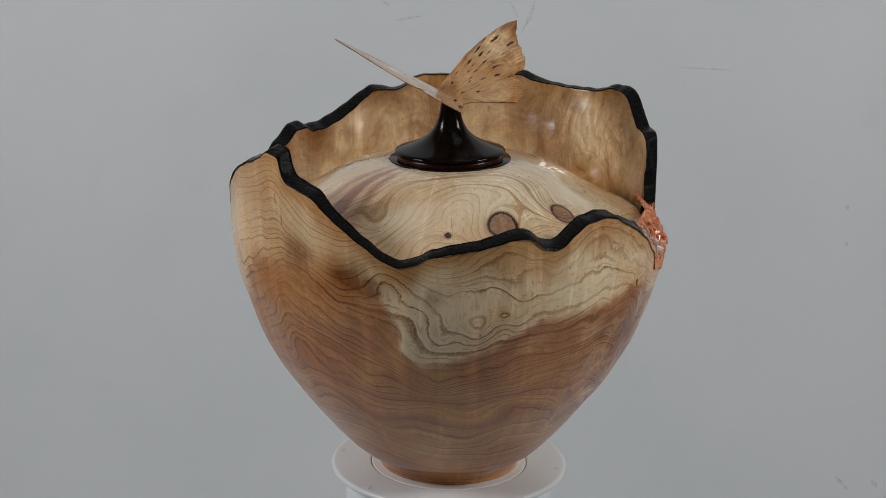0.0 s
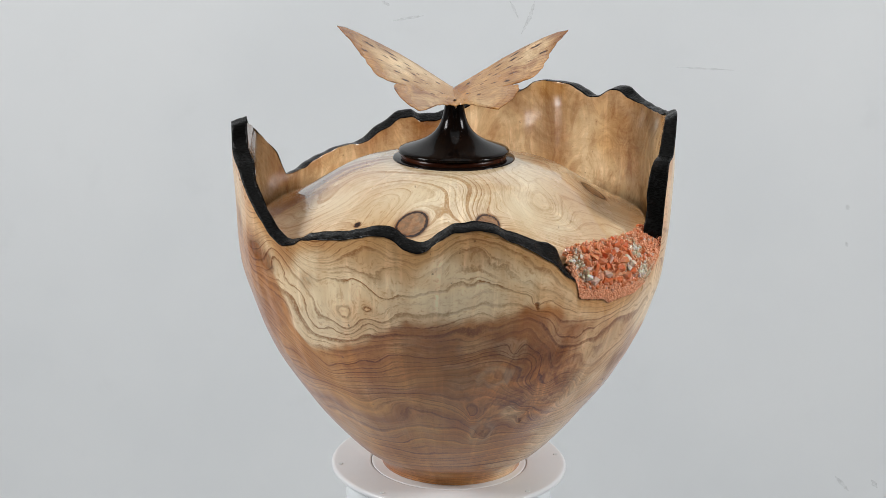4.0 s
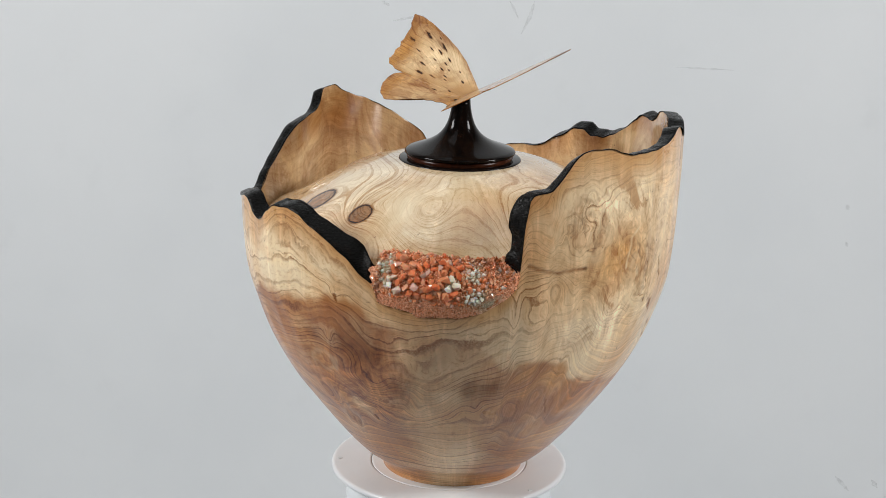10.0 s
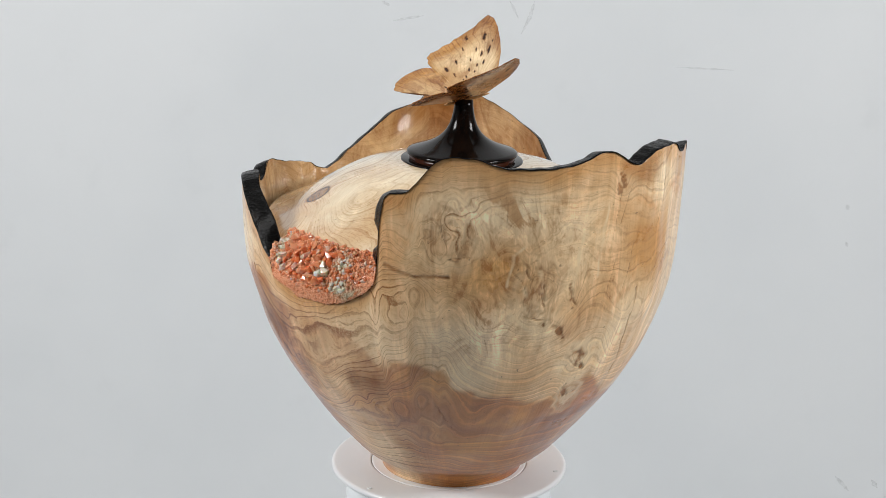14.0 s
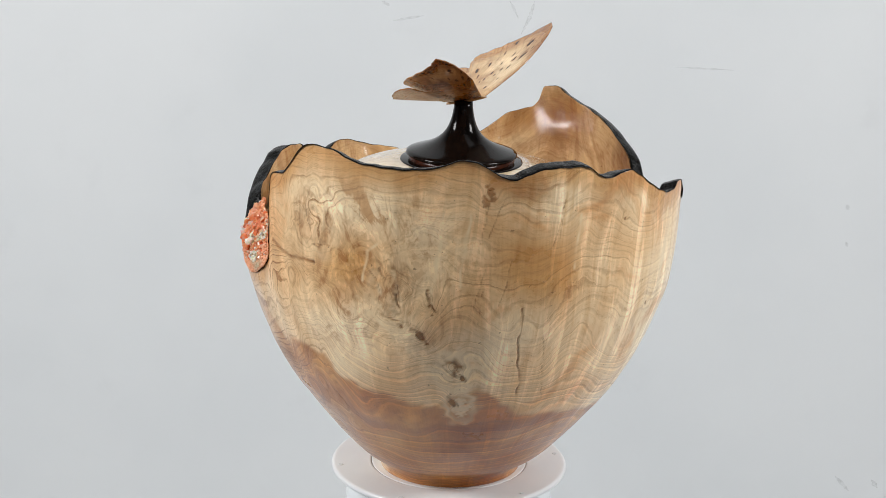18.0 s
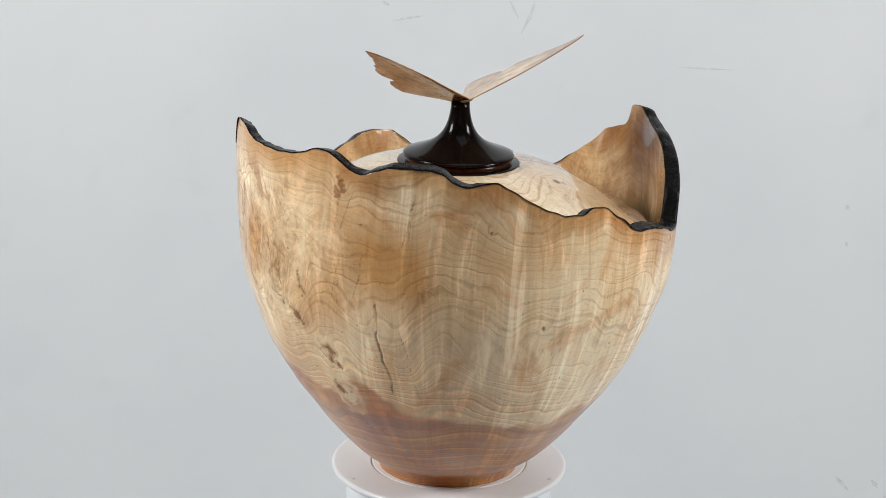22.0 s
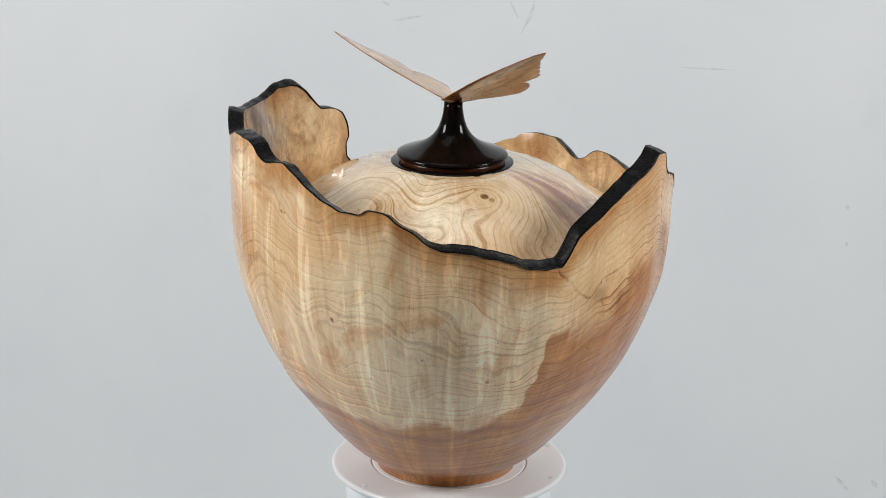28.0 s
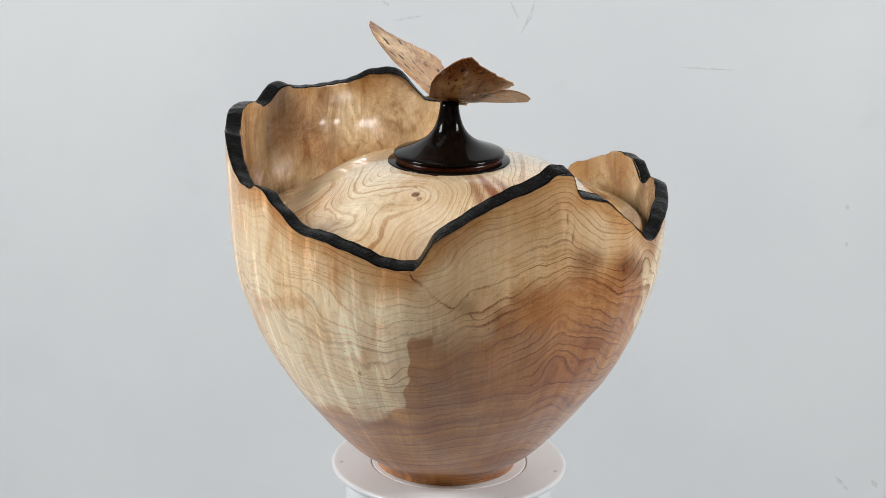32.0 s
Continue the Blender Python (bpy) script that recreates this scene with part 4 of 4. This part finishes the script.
def charred_edge(parent):
    m = 9
    deg = np.sort(np.concatenate([np.linspace(0, 360, 1440, endpoint=False), np.linspace(12.6, 16.9, 80)]))
    n = len(deg)
    zo, zi = edge_height(deg), inner_edge(deg)
    ro = outer_radius(zo)
    ri = outer_radius(np.maximum(zi - 0.004, 0.001)) - WALL * curve(TAPER, deg, 360)
    c = np.linspace(0, 1, m)[:, None]
    thin = step(curve(SLANT, deg, 360), 0.3, 2.4)[None, :]
    z = zo + (zi - zo) * c
    r = ro + (ri - ro) * c
    rise = (0.0002 + 0.00025 * thin) * np.sin(np.pi * np.clip(c * 1.35, 0, 1)) ** 0.7 * np.sqrt(1 - 0.7 * c)
    z = z + rise - 0.00025 * thin * step(c, 0.75, 1.0)
    # lips that wrap over both arrises
    lip = np.concatenate([np.zeros((1, n)), np.ones((m, n)), np.zeros((1, n))])
    drop_o, drop_i = 0.0004 + 0.0001 * thin, 0.0002 * (1 - thin)
    z = np.concatenate([zo - drop_o, z, zi - drop_i])
    r = np.concatenate([(ro + 0.0005)[None, :], r, (ri - 0.0002)[None, :]])
    r[1] += 0.0005
    r[-2] -= 0.0002
    across = np.concatenate([[0], np.linspace(0, 1, m), [1]])[:, None]
    D = deg[None, :] - lean(deg)[None, :] * across
    P = np.stack([r * np.cos(np.radians(D)), r * np.sin(np.radians(D)), z], -1)
    f = P.reshape(-1, 3)
    wob = (0.00005 * waves(f, 0.004, 31) + 0.00005 * waves(f, 0.012, 32)).reshape(z.shape) * lip
    P[..., 2] += wob * (0.3 + 0.7 * np.concatenate([thin] * z.shape[0]))
    P[..., 0] += 0.5 * wob * np.cos(np.radians(D))
    P[..., 1] += 0.5 * wob * np.sin(np.radians(D))
    return link("charred_edge", grid_mesh("charred_edge", P), char_mat, parent, "rough black charred natural edge")


def inlay_point(a, b):
    """A place on the stone inlay: a runs round it, b from its lower to its upper edge. Also the way out."""
    left = 336.2 + 0.8 * b + 0.7 * np.sin(9 * b + 0.6) + 0.4 * np.sin(23 * b)
    deg = left + a * (373.4 - left)
    lo = edge_height(deg) - 0.0005
    hi = curve(INLAY_TOP, deg) / 1000 + 0.0005 * np.sin(deg * 1.9) + 0.0004 * np.sin(deg * 4.7 + 1) - 0.004 * np.exp(-a / 0.04)
    lo = np.minimum(lo, hi - 0.004)
    z = lo + (hi - lo) * b
    r = outer_radius(lo) * (1 - b) + (outer_radius(hi) - 0.0125) * b + 0.0048 * np.sin(np.pi * np.clip(b, 0, 1)) ** 0.8 * np.sin(np.pi * np.clip(a, 0, 1)) ** 0.4 + 0.0003
    w = np.radians(deg)
    return np.stack([r * np.cos(w), r * np.sin(w), z], -1), np.stack([np.cos(w), np.sin(w), 0.35 + 0 * w], -1)


def shard_mesh(name, k, seed):
    g = np.random.default_rng(seed)
    bm = bmesh.new()
    for p in g.normal(size=(k, 3)):
        p = p / np.linalg.norm(p) * g.uniform(0.82, 1.06)
        bm.verts.new((p[0] * 0.78, p[1] * 0.72, p[2]))
    bmesh.ops.convex_hull(bm, input=bm.verts)
    loose = [v for v in bm.verts if not v.link_faces]
    bmesh.ops.delete(bm, geom=loose, context="VERTS")
    me = bpy.data.meshes.new(name)
    bm.to_mesh(me)
    bm.free()
    return me


def bed_material():
    n = Nodes("crystal_grit")
    r = n.node("ShaderNodeNewGeometry").outputs["Random Per Island"]
    zone = n.attr("zone")
    k = n.mix(n.ramp(r, 0.0, 1.0), (0.74, 0.25, 0.10), (0.94, 0.50, 0.30))
    q = n.mix(n.ramp(r, 0.0, 1.0), (0.30, 0.27, 0.15), (0.66, 0.60, 0.44))
    c = n.mix(zone, k, q)
    return n.set(Base_Color=c, Roughness=0.4, Specular_IOR_Level=0.45)


def clear_zone(a, b):
    """1 where the inlay is of clear, 0 where it is of orange stone."""
    out = 0
    for ca, cb, wa, wb in ((0.07, 0.72, 0.07, 0.22), (0.13, 0.45, 0.05, 0.13), (0.56, 0.55, 0.055, 0.22), (0.70, 0.72, 0.08, 0.22), (0.72, 0.32, 0.10, 0.20), (0.80, 0.12, 0.09, 0.12)):
        out = np.maximum(out, np.exp(-(((a - ca) / wa) ** 2 + ((b - cb) / wb) ** 2)))
    return out


def stone_inlay(parent):
    na, nb = 120, 46
    a, b = np.meshgrid(np.linspace(0, 1, na), np.linspace(0, 1, nb))
    P, _ = inlay_point(a.ravel(), b.ravel())
    P = P + 0.0006 * waves(P, 0.0022, 41)[:, None] * np.array([0.6, 0.6, 0.4])
    me = grid_mesh("stone_inlay", P.reshape(nb, na, 3), wrap=False)
    field(me, "zone", clear_zone(a.ravel(), b.ravel()))
    bed_mat = bed_material()
    # the bed's darker orange puts the shade between the crystals into the colour
    bed = link("stone_inlay", me, plain("shaded_bed", (0.60, 0.20, 0.07), (0.36, 0.12, 0.045), 300, 0.45), parent, "inlay of crushed orange and clear crystals")
    # fine grit, past counting
    g = np.random.default_rng(5)
    unit = np.array([(1, 0, 0), (-1, 0, 0), (0, 1, 0), (0, -1, 0), (0, 0, 1), (0, 0, -1)], float)
    tri = np.array([(0, 2, 4), (2, 1, 4), (1, 3, 4), (3, 0, 4), (2, 0, 5), (1, 2, 5), (3, 1, 5), (0, 3, 5)])
    n = 7500
    ga = g.uniform(0.0, 1.0, n)
    gb = np.where(g.uniform(size=n) < 0.5, g.uniform(0, 0.30, n), g.uniform(0, 1, n))
    c, o = inlay_point(ga, gb)
    size = g.uniform(0.00035, 0.0008, n) * np.where(gb < 0.3, 0.85, 1.15)
    V = []
    for i in range(n):
        m = np.linalg.qr(g.normal(size=(3, 3)))[0]
        V.append(c[i] + o[i] * size[i] * 0.3 + (unit * g.uniform(0.5, 1.2, (6, 1))) @ m.T * size[i])
    me2 = raw_mesh("crystal_grit", np.concatenate(V), (tri[None] + 6 * np.arange(n)[:, None, None]).reshape(-1, 3))
    field(me2, "zone", np.repeat(np.clip(clear_zone(ga, gb) + g.uniform(-0.25, 0.15, n), 0, 1), 6))
    grit = link("crystal_grit", me2, bed_mat, bed, "fine orange and grey crystal grit", smooth=False)
    tagged(grit, kind="stuff")
    return bed


def crystals(bed):
    g = np.random.default_rng(12)
    shapes = [shard_mesh("crystal", int(g.integers(12, 22)), 60 + i) for i in range(10)]
    clears = [s.copy() for s in shapes]
    for s in shapes:
        s.materials.append(orange_stone)
    for s in clears:
        s.materials.append(clear_stone)
    spots = []
    tries = 0
    while len(spots) < 300 and tries < 40000:
        tries += 1
        a, b = g.uniform(0.02, 0.985), g.uniform(0.22, 0.99)
        first = tries < 1200
        if first:
            a, b = g.uniform(0.14, 0.60), g.uniform(0.34, 0.93)
        size = g.uniform(0.0023, 0.0037) if first else g.uniform(0.0010, 0.0021)
        p, o = inlay_point(np.array([a]), np.array([b]))
        p = p[0]
        if all(np.linalg.norm(p - q) > (0.50 if first else 0.56) * (size + s) for q, s in spots):
            spots.append((p, size))
            clear = clear_zone(a, b) + g.uniform(-0.35, 0.12) > 0.5
            ob = new("crystal", (clears if clear else shapes)[int(g.integers(10))])
            ob.parent = bed
            turn = Euler(g.uniform(0, 6.28, 3)).to_matrix().to_4x4()
            ob.matrix_basis = Matrix.Translation(p + o[0] * size * 0.12) @ turn @ Matrix.Diagonal((size, size, size * g.uniform(0.9, 1.2), 1))


vessel = tagged(new("vessel"), "round wooden vessel with a charred natural edge on the turntable", "vessel")
body = vessel_body(vessel)
charred_edge(vessel)
inlay = stone_inlay(vessel)

# ---- the lid with its finial ----
LID = [(0, 178.6), (29.5, 178.2), (40, 177.2), (49, 175.2), (56, 173.2), (62, 170.8), (70, 166.4), (81, 159.6), (90, 154.3), (97, 150.6), (103, 147.8), (106.5, 146.0), (108, 143.0)]
LID_KNOTS = [(290.5, 82.0, 7.6, 1.0), (318.4, 79.8, 5.4, 1.0), (269.7, 85.5, 1.8, 1.0), (29.6, 77.4, 6.4, 1.0), (175.8, 56.6, 1.8, 0.95), (178.9, 60.0, 1.2, 0.7), (180.8, 32.6, 2.4, 1.0), (173.0, 50.0, 0.9, 0.6), (23.5, 75.5, 2.5, 0.3)]



def lid_height(r):
    return curve([(a / 1000, h / 1000) for a, h in LID], r)


def lid_layers(X, Y):
    """Growth layers across the lid, bent round its knots, mm."""
    g = 1.25 * Y - 0.4 * X
    for x, y, size, lift in ((70, -18, 25, 50), (-57, 3, 27, 54), (60, -53, 13, 24), (28, -79, 13, 20), (68, 38, 15, 26), (20, 60, 26, -40), (-30, 62, 18, 30), (5, -60, 22, -26)):
        g = g + lift * np.exp(-((X - x) ** 2 + (Y - y) ** 2) / size ** 2)
    return g


def lid_dome(parent):
    nu, nv = 720, 170
    deg = np.linspace(0, 360, nu, endpoint=False)
    r = np.linspace(0, 0.108, nv)
    z = lid_height(r)
    D, R = np.meshgrid(deg, r)
    Z = np.broadcast_to(z[:, None], D.shape)
    x, y = R * np.cos(np.radians(D)), R * np.sin(np.radians(D))
    P = np.stack([x, y, Z], -1)
    f = P.reshape(-1, 3)
    X, Y = f[:, 0] * 1000, f[:, 1] * 1000
    grow = lid_layers(X, Y) + 9 * waves(f * (1, 1, 0), 0.026, 51) + 3.5 * waves(f * (1, 1, 0), 0.013, 52) + 0.4 * waves(f, 0.005, 53)
    dark = np.zeros(len(f))
    jig = waves(f, 0.009, 54)
    for a, rr, size, dk in LID_KNOTS:
        kx, ky = rr * math.cos(math.radians(a)), rr * math.sin(math.radians(a))
        d = np.hypot(X - kx, Y - ky) + 0.12 * size * jig
        ring = np.clip(1.35 * np.exp(-((d - size) / (0.20 * size)) ** 2), 0, 1)
        core = 1 - step(d, size * 0.85, size * 1.0)
        dark = np.maximum(dark, dk * np.maximum(ring, (0.84 if size > 3 else 1.0) * core))
        grow = grow + 6 * np.exp(-(d / (2.0 * size)) ** 2)
    sector = np.exp(-(around(D.ravel(), 219) / 13) ** 2) * step(R.ravel(), 0.02, 0.05)
    streak = 0.5 + 0.5 * np.sin(around(D.ravel(), 219) * 0.62 + 2.0 * waves(f, 0.03, 55))
    heart = np.clip(1.2 * sector * (0.35 + 0.65 * streak), 0, 1)
    # amber wood, with shade at the lid's edge put into the same tone
    amber = np.clip(0.22 + 0.25 * waves(f, 0.03, 56) + 0.5 * step(R.ravel(), 0.075, 0.104), 0, 1)
    me = grid_mesh("dome", P, flip=True)
    field(me, "grow", grow)
    field(me, "lines", np.clip(0.85 + 0.3 * waves(f, 0.03, 57), 0, 1))
    field(me, "pale", np.zeros(len(f)))
    field(me, "figure", np.clip(0.10 + 0.2 * waves(f, 0.02, 58), 0, 0.5))
    field(me, "shimmer", np.full(len(f), 0.35))
    field(me, "heart", heart)
    field(me, "dark", dark)
    field(me, "amber", amber)
    return link("dome", me, wood_lid, parent, "pale swirl-grained domed wooden lid")


lid = tagged(new("lid"), "pale domed wooden lid with a dark finial and butterfly", "lid")
lid_dome(lid)
link("collar", lathe("collar", [(0, 0.1775), (0.0290, 0.1775), (0.0292, 0.1788), (0.0296, 0.1812), (0, 0.1812)]), rosewood, lid, "red-brown turned collar ring")
ring = link("seat_ring", lathe("seat_ring", [(0, 0.1768), (0.0336, 0.1768), (0.0339, 0.1777), (0.0337, 0.1784), (0.0331, 0.1787), (0.0, 0.1789)], 160), ebony, lid, "thin black polished ring let into the lid")
FINIAL = [(0, 181.29), (29.9, 181.29), (30.6, 181.69), (30.7, 182.39), (30.2, 183.19), (28.4, 183.89), (26.0, 184.69), (22.5, 185.89), (19.0, 187.29), (15.8, 188.89), (13.0, 190.79), (10.8, 192.89), (9.0, 195.29), (7.6, 197.99), (6.5, 201.19), (5.7, 204.79), (5.2, 208.39), (5.0, 211.39), (0, 211.59)]
fz = np.array(FINIAL) / 1000
link("finial", lathe("finial", fz, 160), ebony, lid, "black polished trumpet-shaped finial")

# ---- the butterfly: two thin wooden wings, joined in a V ----
HEAD = math.radians(130.5)
SIDE = np.array([-math.sin(HEAD), math.cos(HEAD), 0])
UPW = np.array([0, 0, 1.0])
HUB = np.array([LID_OFF[0], LID_OFF[1], 0])
FRONT, REAR = np.array([-0.0061, 0.0072, 0.2145]) - HUB, np.array([0.00981, -0.01142, 0.20744]) - HUB
AXIS = (FRONT - REAR) / np.linalg.norm(FRONT - REAR)
# the wing's outline from the front of its root round the tip to the rear, mm out and mm forward
WING_LEFT = [(0, 28.2), (8, 32.6), (21.5, 39.6), (33, 43.6), (44, 45.8), (57.5, 47.3), (65.5, 47.0), (70.4, 44.4), (65.8, 37.8), (62.4, 34.2), (60.6, 30.2), (59.6, 28.2), (57.4, 24.2), (56.6, 21), (53.8, 18.4), (53, 13.8), (50.6, 10.4), (49.4, 5.6), (46, 3.2), (41, 2.9), (34.2, 4.6),
             (37.2, 1.6), (37.8, -4), (35, -12), (30.6, -17.6), (25, -20.2), (21.4, -17.6), (19.6, -13.6), (16.6, -9.0), (15, -6.2), (11.5, -2.2), (5.8, 2.2), (1.2, 5.2), (0, 4.8)]
WING_RIGHT = [(0, 26.5), (4.5, 28.8), (15, 33), (31, 39.8), (45, 43.2), (57, 44.7), (65.5, 44.2), (70.8, 41.8), (66, 36.4), (62.8, 33.6), (60.9, 30), (59, 27.4), (56.8, 24), (56, 20), (53, 16.4), (51.8, 12), (48.6, 8.4), (45.5, 5.2), (40, 5.2), (32.8, 5.8),
              (36.3, 2.4), (36, -3), (33.2, -8.2), (28.4, -13.1), (22.7, -16.2), (19.8, -12.9), (17, -8.9), (13.4, -5.2), (9.2, 0.6), (2.6, 5.4), (0, 4.8)]
WING_SPOTS = [(51, 38, 2.6, 1.2), (54, 28, 1.6, 0.9), (38.5, 38, 2.6, 0.7), (36, 33, 1.7, 0.9), (28, 32.5, 1.6, 0.6), (33.4, 26, 1.3, 0.6), (34.8, 18, 1.5, 0.5), (23.5, 14.7, 1.2, 0.6), (14, 7.8, 1.0, 0.6), (17, 30, 0.9, 0.5), (19, 20.5, 0.8, 0.5), (9.4, 25, 0.8, 0.6), (41, 31, 1.4, 0.5),
              (30.5, 11.5, 1.5, 1.0), (27, 28.5, 1.0, 0.5), (25, 23.4, 1.1, 0.5), (8, 13.5, 0.8, 0.6), (16.5, 18.5, 0.8, 0.5), (45, 24, 1.2, 0.4), (22, 26, 0.7, 0.5), (46, 42, 1.3, 0.5)]


def wing(tip, outline, parent, seed):
    out = np.array(tip) - HUB - REAR
    out = out - AXIS * (out @ AXIS)
    out /= np.linalg.norm(out)
    nrm = np.cross(AXIS, out)
    nrm *= np.sign(nrm[2])
    centre = np.array([0.0, 16.0])
    pts = np.array(outline, float)
    seg = np.r_[0, np.cumsum(np.linalg.norm(np.diff(pts, axis=0), axis=1))]
    s = np.linspace(0, seg[-1], 260)
    g = np.random.default_rng(seed)
    bx, by = np.interp(s, seg, pts[:, 0]), np.interp(s, seg, pts[:, 1])
    frill = 0.35 * np.sin(s * 1.1 + seed) * step(s, 72, 84) * (1 - step(s, 215, 225))
    by, bx = by + frill, np.maximum(bx + 0.5 * frill, 0)
    k = np.linspace(0, 1, 70)[:, None]
    U, V = centre[0] + (bx - centre[0]) * k, centre[1] + (by - centre[1]) * k
    cup = 0.5 * np.sin(np.pi * np.clip(U / 72, 0, 1)) - 0.6 * ((V - 16) / 34) ** 2 * np.clip(U / 30, 0, 1)
    sheets = []
    for side in (1, -1):
        W = -cup + side * (0.55 * (1 - 0.6 * k ** 6))
        sheets.append(REAR + (U[..., None] * out + V[..., None] * AXIS + W[..., None] * nrm) / 1000)
    loop = np.concatenate([sheets[0], sheets[1][::-1]], 0)
    me = grid_mesh("wing", loop, wrap=False)
    u, v = np.concatenate([U, U[::-1]]).ravel(), np.concatenate([V, V[::-1]]).ravel()
    f = loop.reshape(-1, 3)
    ang = np.arctan2(v - 16, u + 14)
    dark = np.zeros(len(u))
    jig = waves(f, 0.0016, 70 + seed)
    for a, b, ln, wd in WING_SPOTS:
        th = math.atan2(b - 16, a + 14)
        du, dv = (u - a) * math.cos(th) + (v - b) * math.sin(th), -(u - a) * math.sin(th) + (v - b) * math.cos(th)
        d = np.hypot(du / (1.5 * ln), dv / (0.95 * wd)) + 0.3 * jig
        dark = np.maximum(dark, 1.0 * (1 - step(d, 0.80, 1.25)))
    low = np.repeat([0.0, 1.0], U.size)
    far = np.hypot(u + 14, v - 16)
    streak = waves(np.stack([ang * 0.06, far * 0.00016, 0 * ang], -1), 0.0016, 88 + seed, 14)
    dark = np.maximum(dark, 0.5 * step(streak, 0.7, 1.4) * np.clip(0.6 + waves(f, 0.008, 89 + seed), 0, 1))
    kk = np.concatenate([np.broadcast_to(k, U.shape), np.broadcast_to(k[::-1], U.shape)]).ravel()
    rim = step(kk, 0.72, 0.98) * step(u, 6, 20)
    fan = 0.5 + 0.5 * np.sin(ang * 62 + 1.5 * waves(f, 0.010, 84 + seed))
    blot = waves(f, 0.011, 86 + seed)
    for a, b, ln, wd in ((34, 24, 9, 2.2), (40, 19, 7, 1.6), (27, 14, 8, 1.4), (22, 26, 6, 1.5)):
        du, dv = (u - a) * 0.95 + (v - b) * 0.3, -(u - a) * 0.3 + (v - b) * 0.95
        dark = np.maximum(dark, 0.7 * low * (1 - step(np.hypot(du / ln, dv / wd) + 0.35 * jig, 0.5, 1.2)))
    field(me, "lines", np.clip(0.45 + 0.55 * rim, 0, 1))
    field(me, "pale", np.clip(0.4 * rim * fan, 0, 1))
    field(me, "figure", np.clip(0.55 + 0.3 * blot, 0, 1))
    field(me, "shimmer", np.full(len(u), 0.25))
    field(me, "grow", ang * 46 + 0.9 * waves(f, 0.012, 80 + seed))
    field(me, "heart", np.clip(0.05 + 0.35 * waves(f, 0.014, 90 + seed) + 0.45 * step(u, 46, 70) + 0.3 * rim * fan + 0.55 * low, 0, 1))
    field(me, "dark", dark)
    field(me, "amber", np.clip(0.36 + 0.4 * waves(f, 0.02, 95 + seed) + 0.55 * rim + 0.5 * (1 - step(u, 6, 12)) + 0.3 * low, 0, 1))
    return link("wing", me, wood_wing, parent, "thin pale wooden wing with brown specks")


def butterfly(parent):
    n, m = 28, 14
    t = np.linspace(0, 1, n)[:, None]
    a = np.linspace(0, 2 * np.pi, m, endpoint=False)[None, :]
    rad = 0.0011 * np.sin(np.pi * (0.04 + 0.92 * t)) ** 0.5
    mid = REAR + 0.004 * AXIS - 0.0004 * UPW
    P = mid + (t * 0.0255)[..., None] * AXIS + (rad * np.cos(a))[..., None] * SIDE + (rad * np.sin(a))[..., None] * UPW
    me = grid_mesh("butterfly", P)
    for nm, val in (("grow", 4.0), ("lines", 0.8), ("shimmer", 0.3), ("pale", 0.0), ("figure", 0.1), ("heart", 0.4), ("dark", 0.0), ("amber", 0.6)):
        field(me, nm, np.full(n * m, val) + (P.reshape(-1, 3)[:, 0] * 900 if nm == "grow" else 0))
    ob = link("butterfly", me, wood_wing, parent, "carved wooden butterfly on the finial")
    wing((-0.0606, -0.0268, 0.2482), WING_LEFT, ob, 1)
    wing((0.0376, 0.0555, 0.2456), WING_RIGHT, ob, 2)
    return ob


butterfly(lid)
crystals(inlay)


# ---- what turns ----
def motions():
    times = [float(t) for t in np.arange(0, 33, 2)]
    rows = [(t, pose(0, 0, 0, 0, 0, SPIN * t) @ STAND) for t in times]
    walk(vessel, rows)
    walk(lid, [(t, m @ pose(LID_OFF[0], LID_OFF[1], 0)) for t, m in rows])
    walk(plate, [(t, pose(0, 0, 0, 0, 0, SPIN * t)) for t in times])


motions()
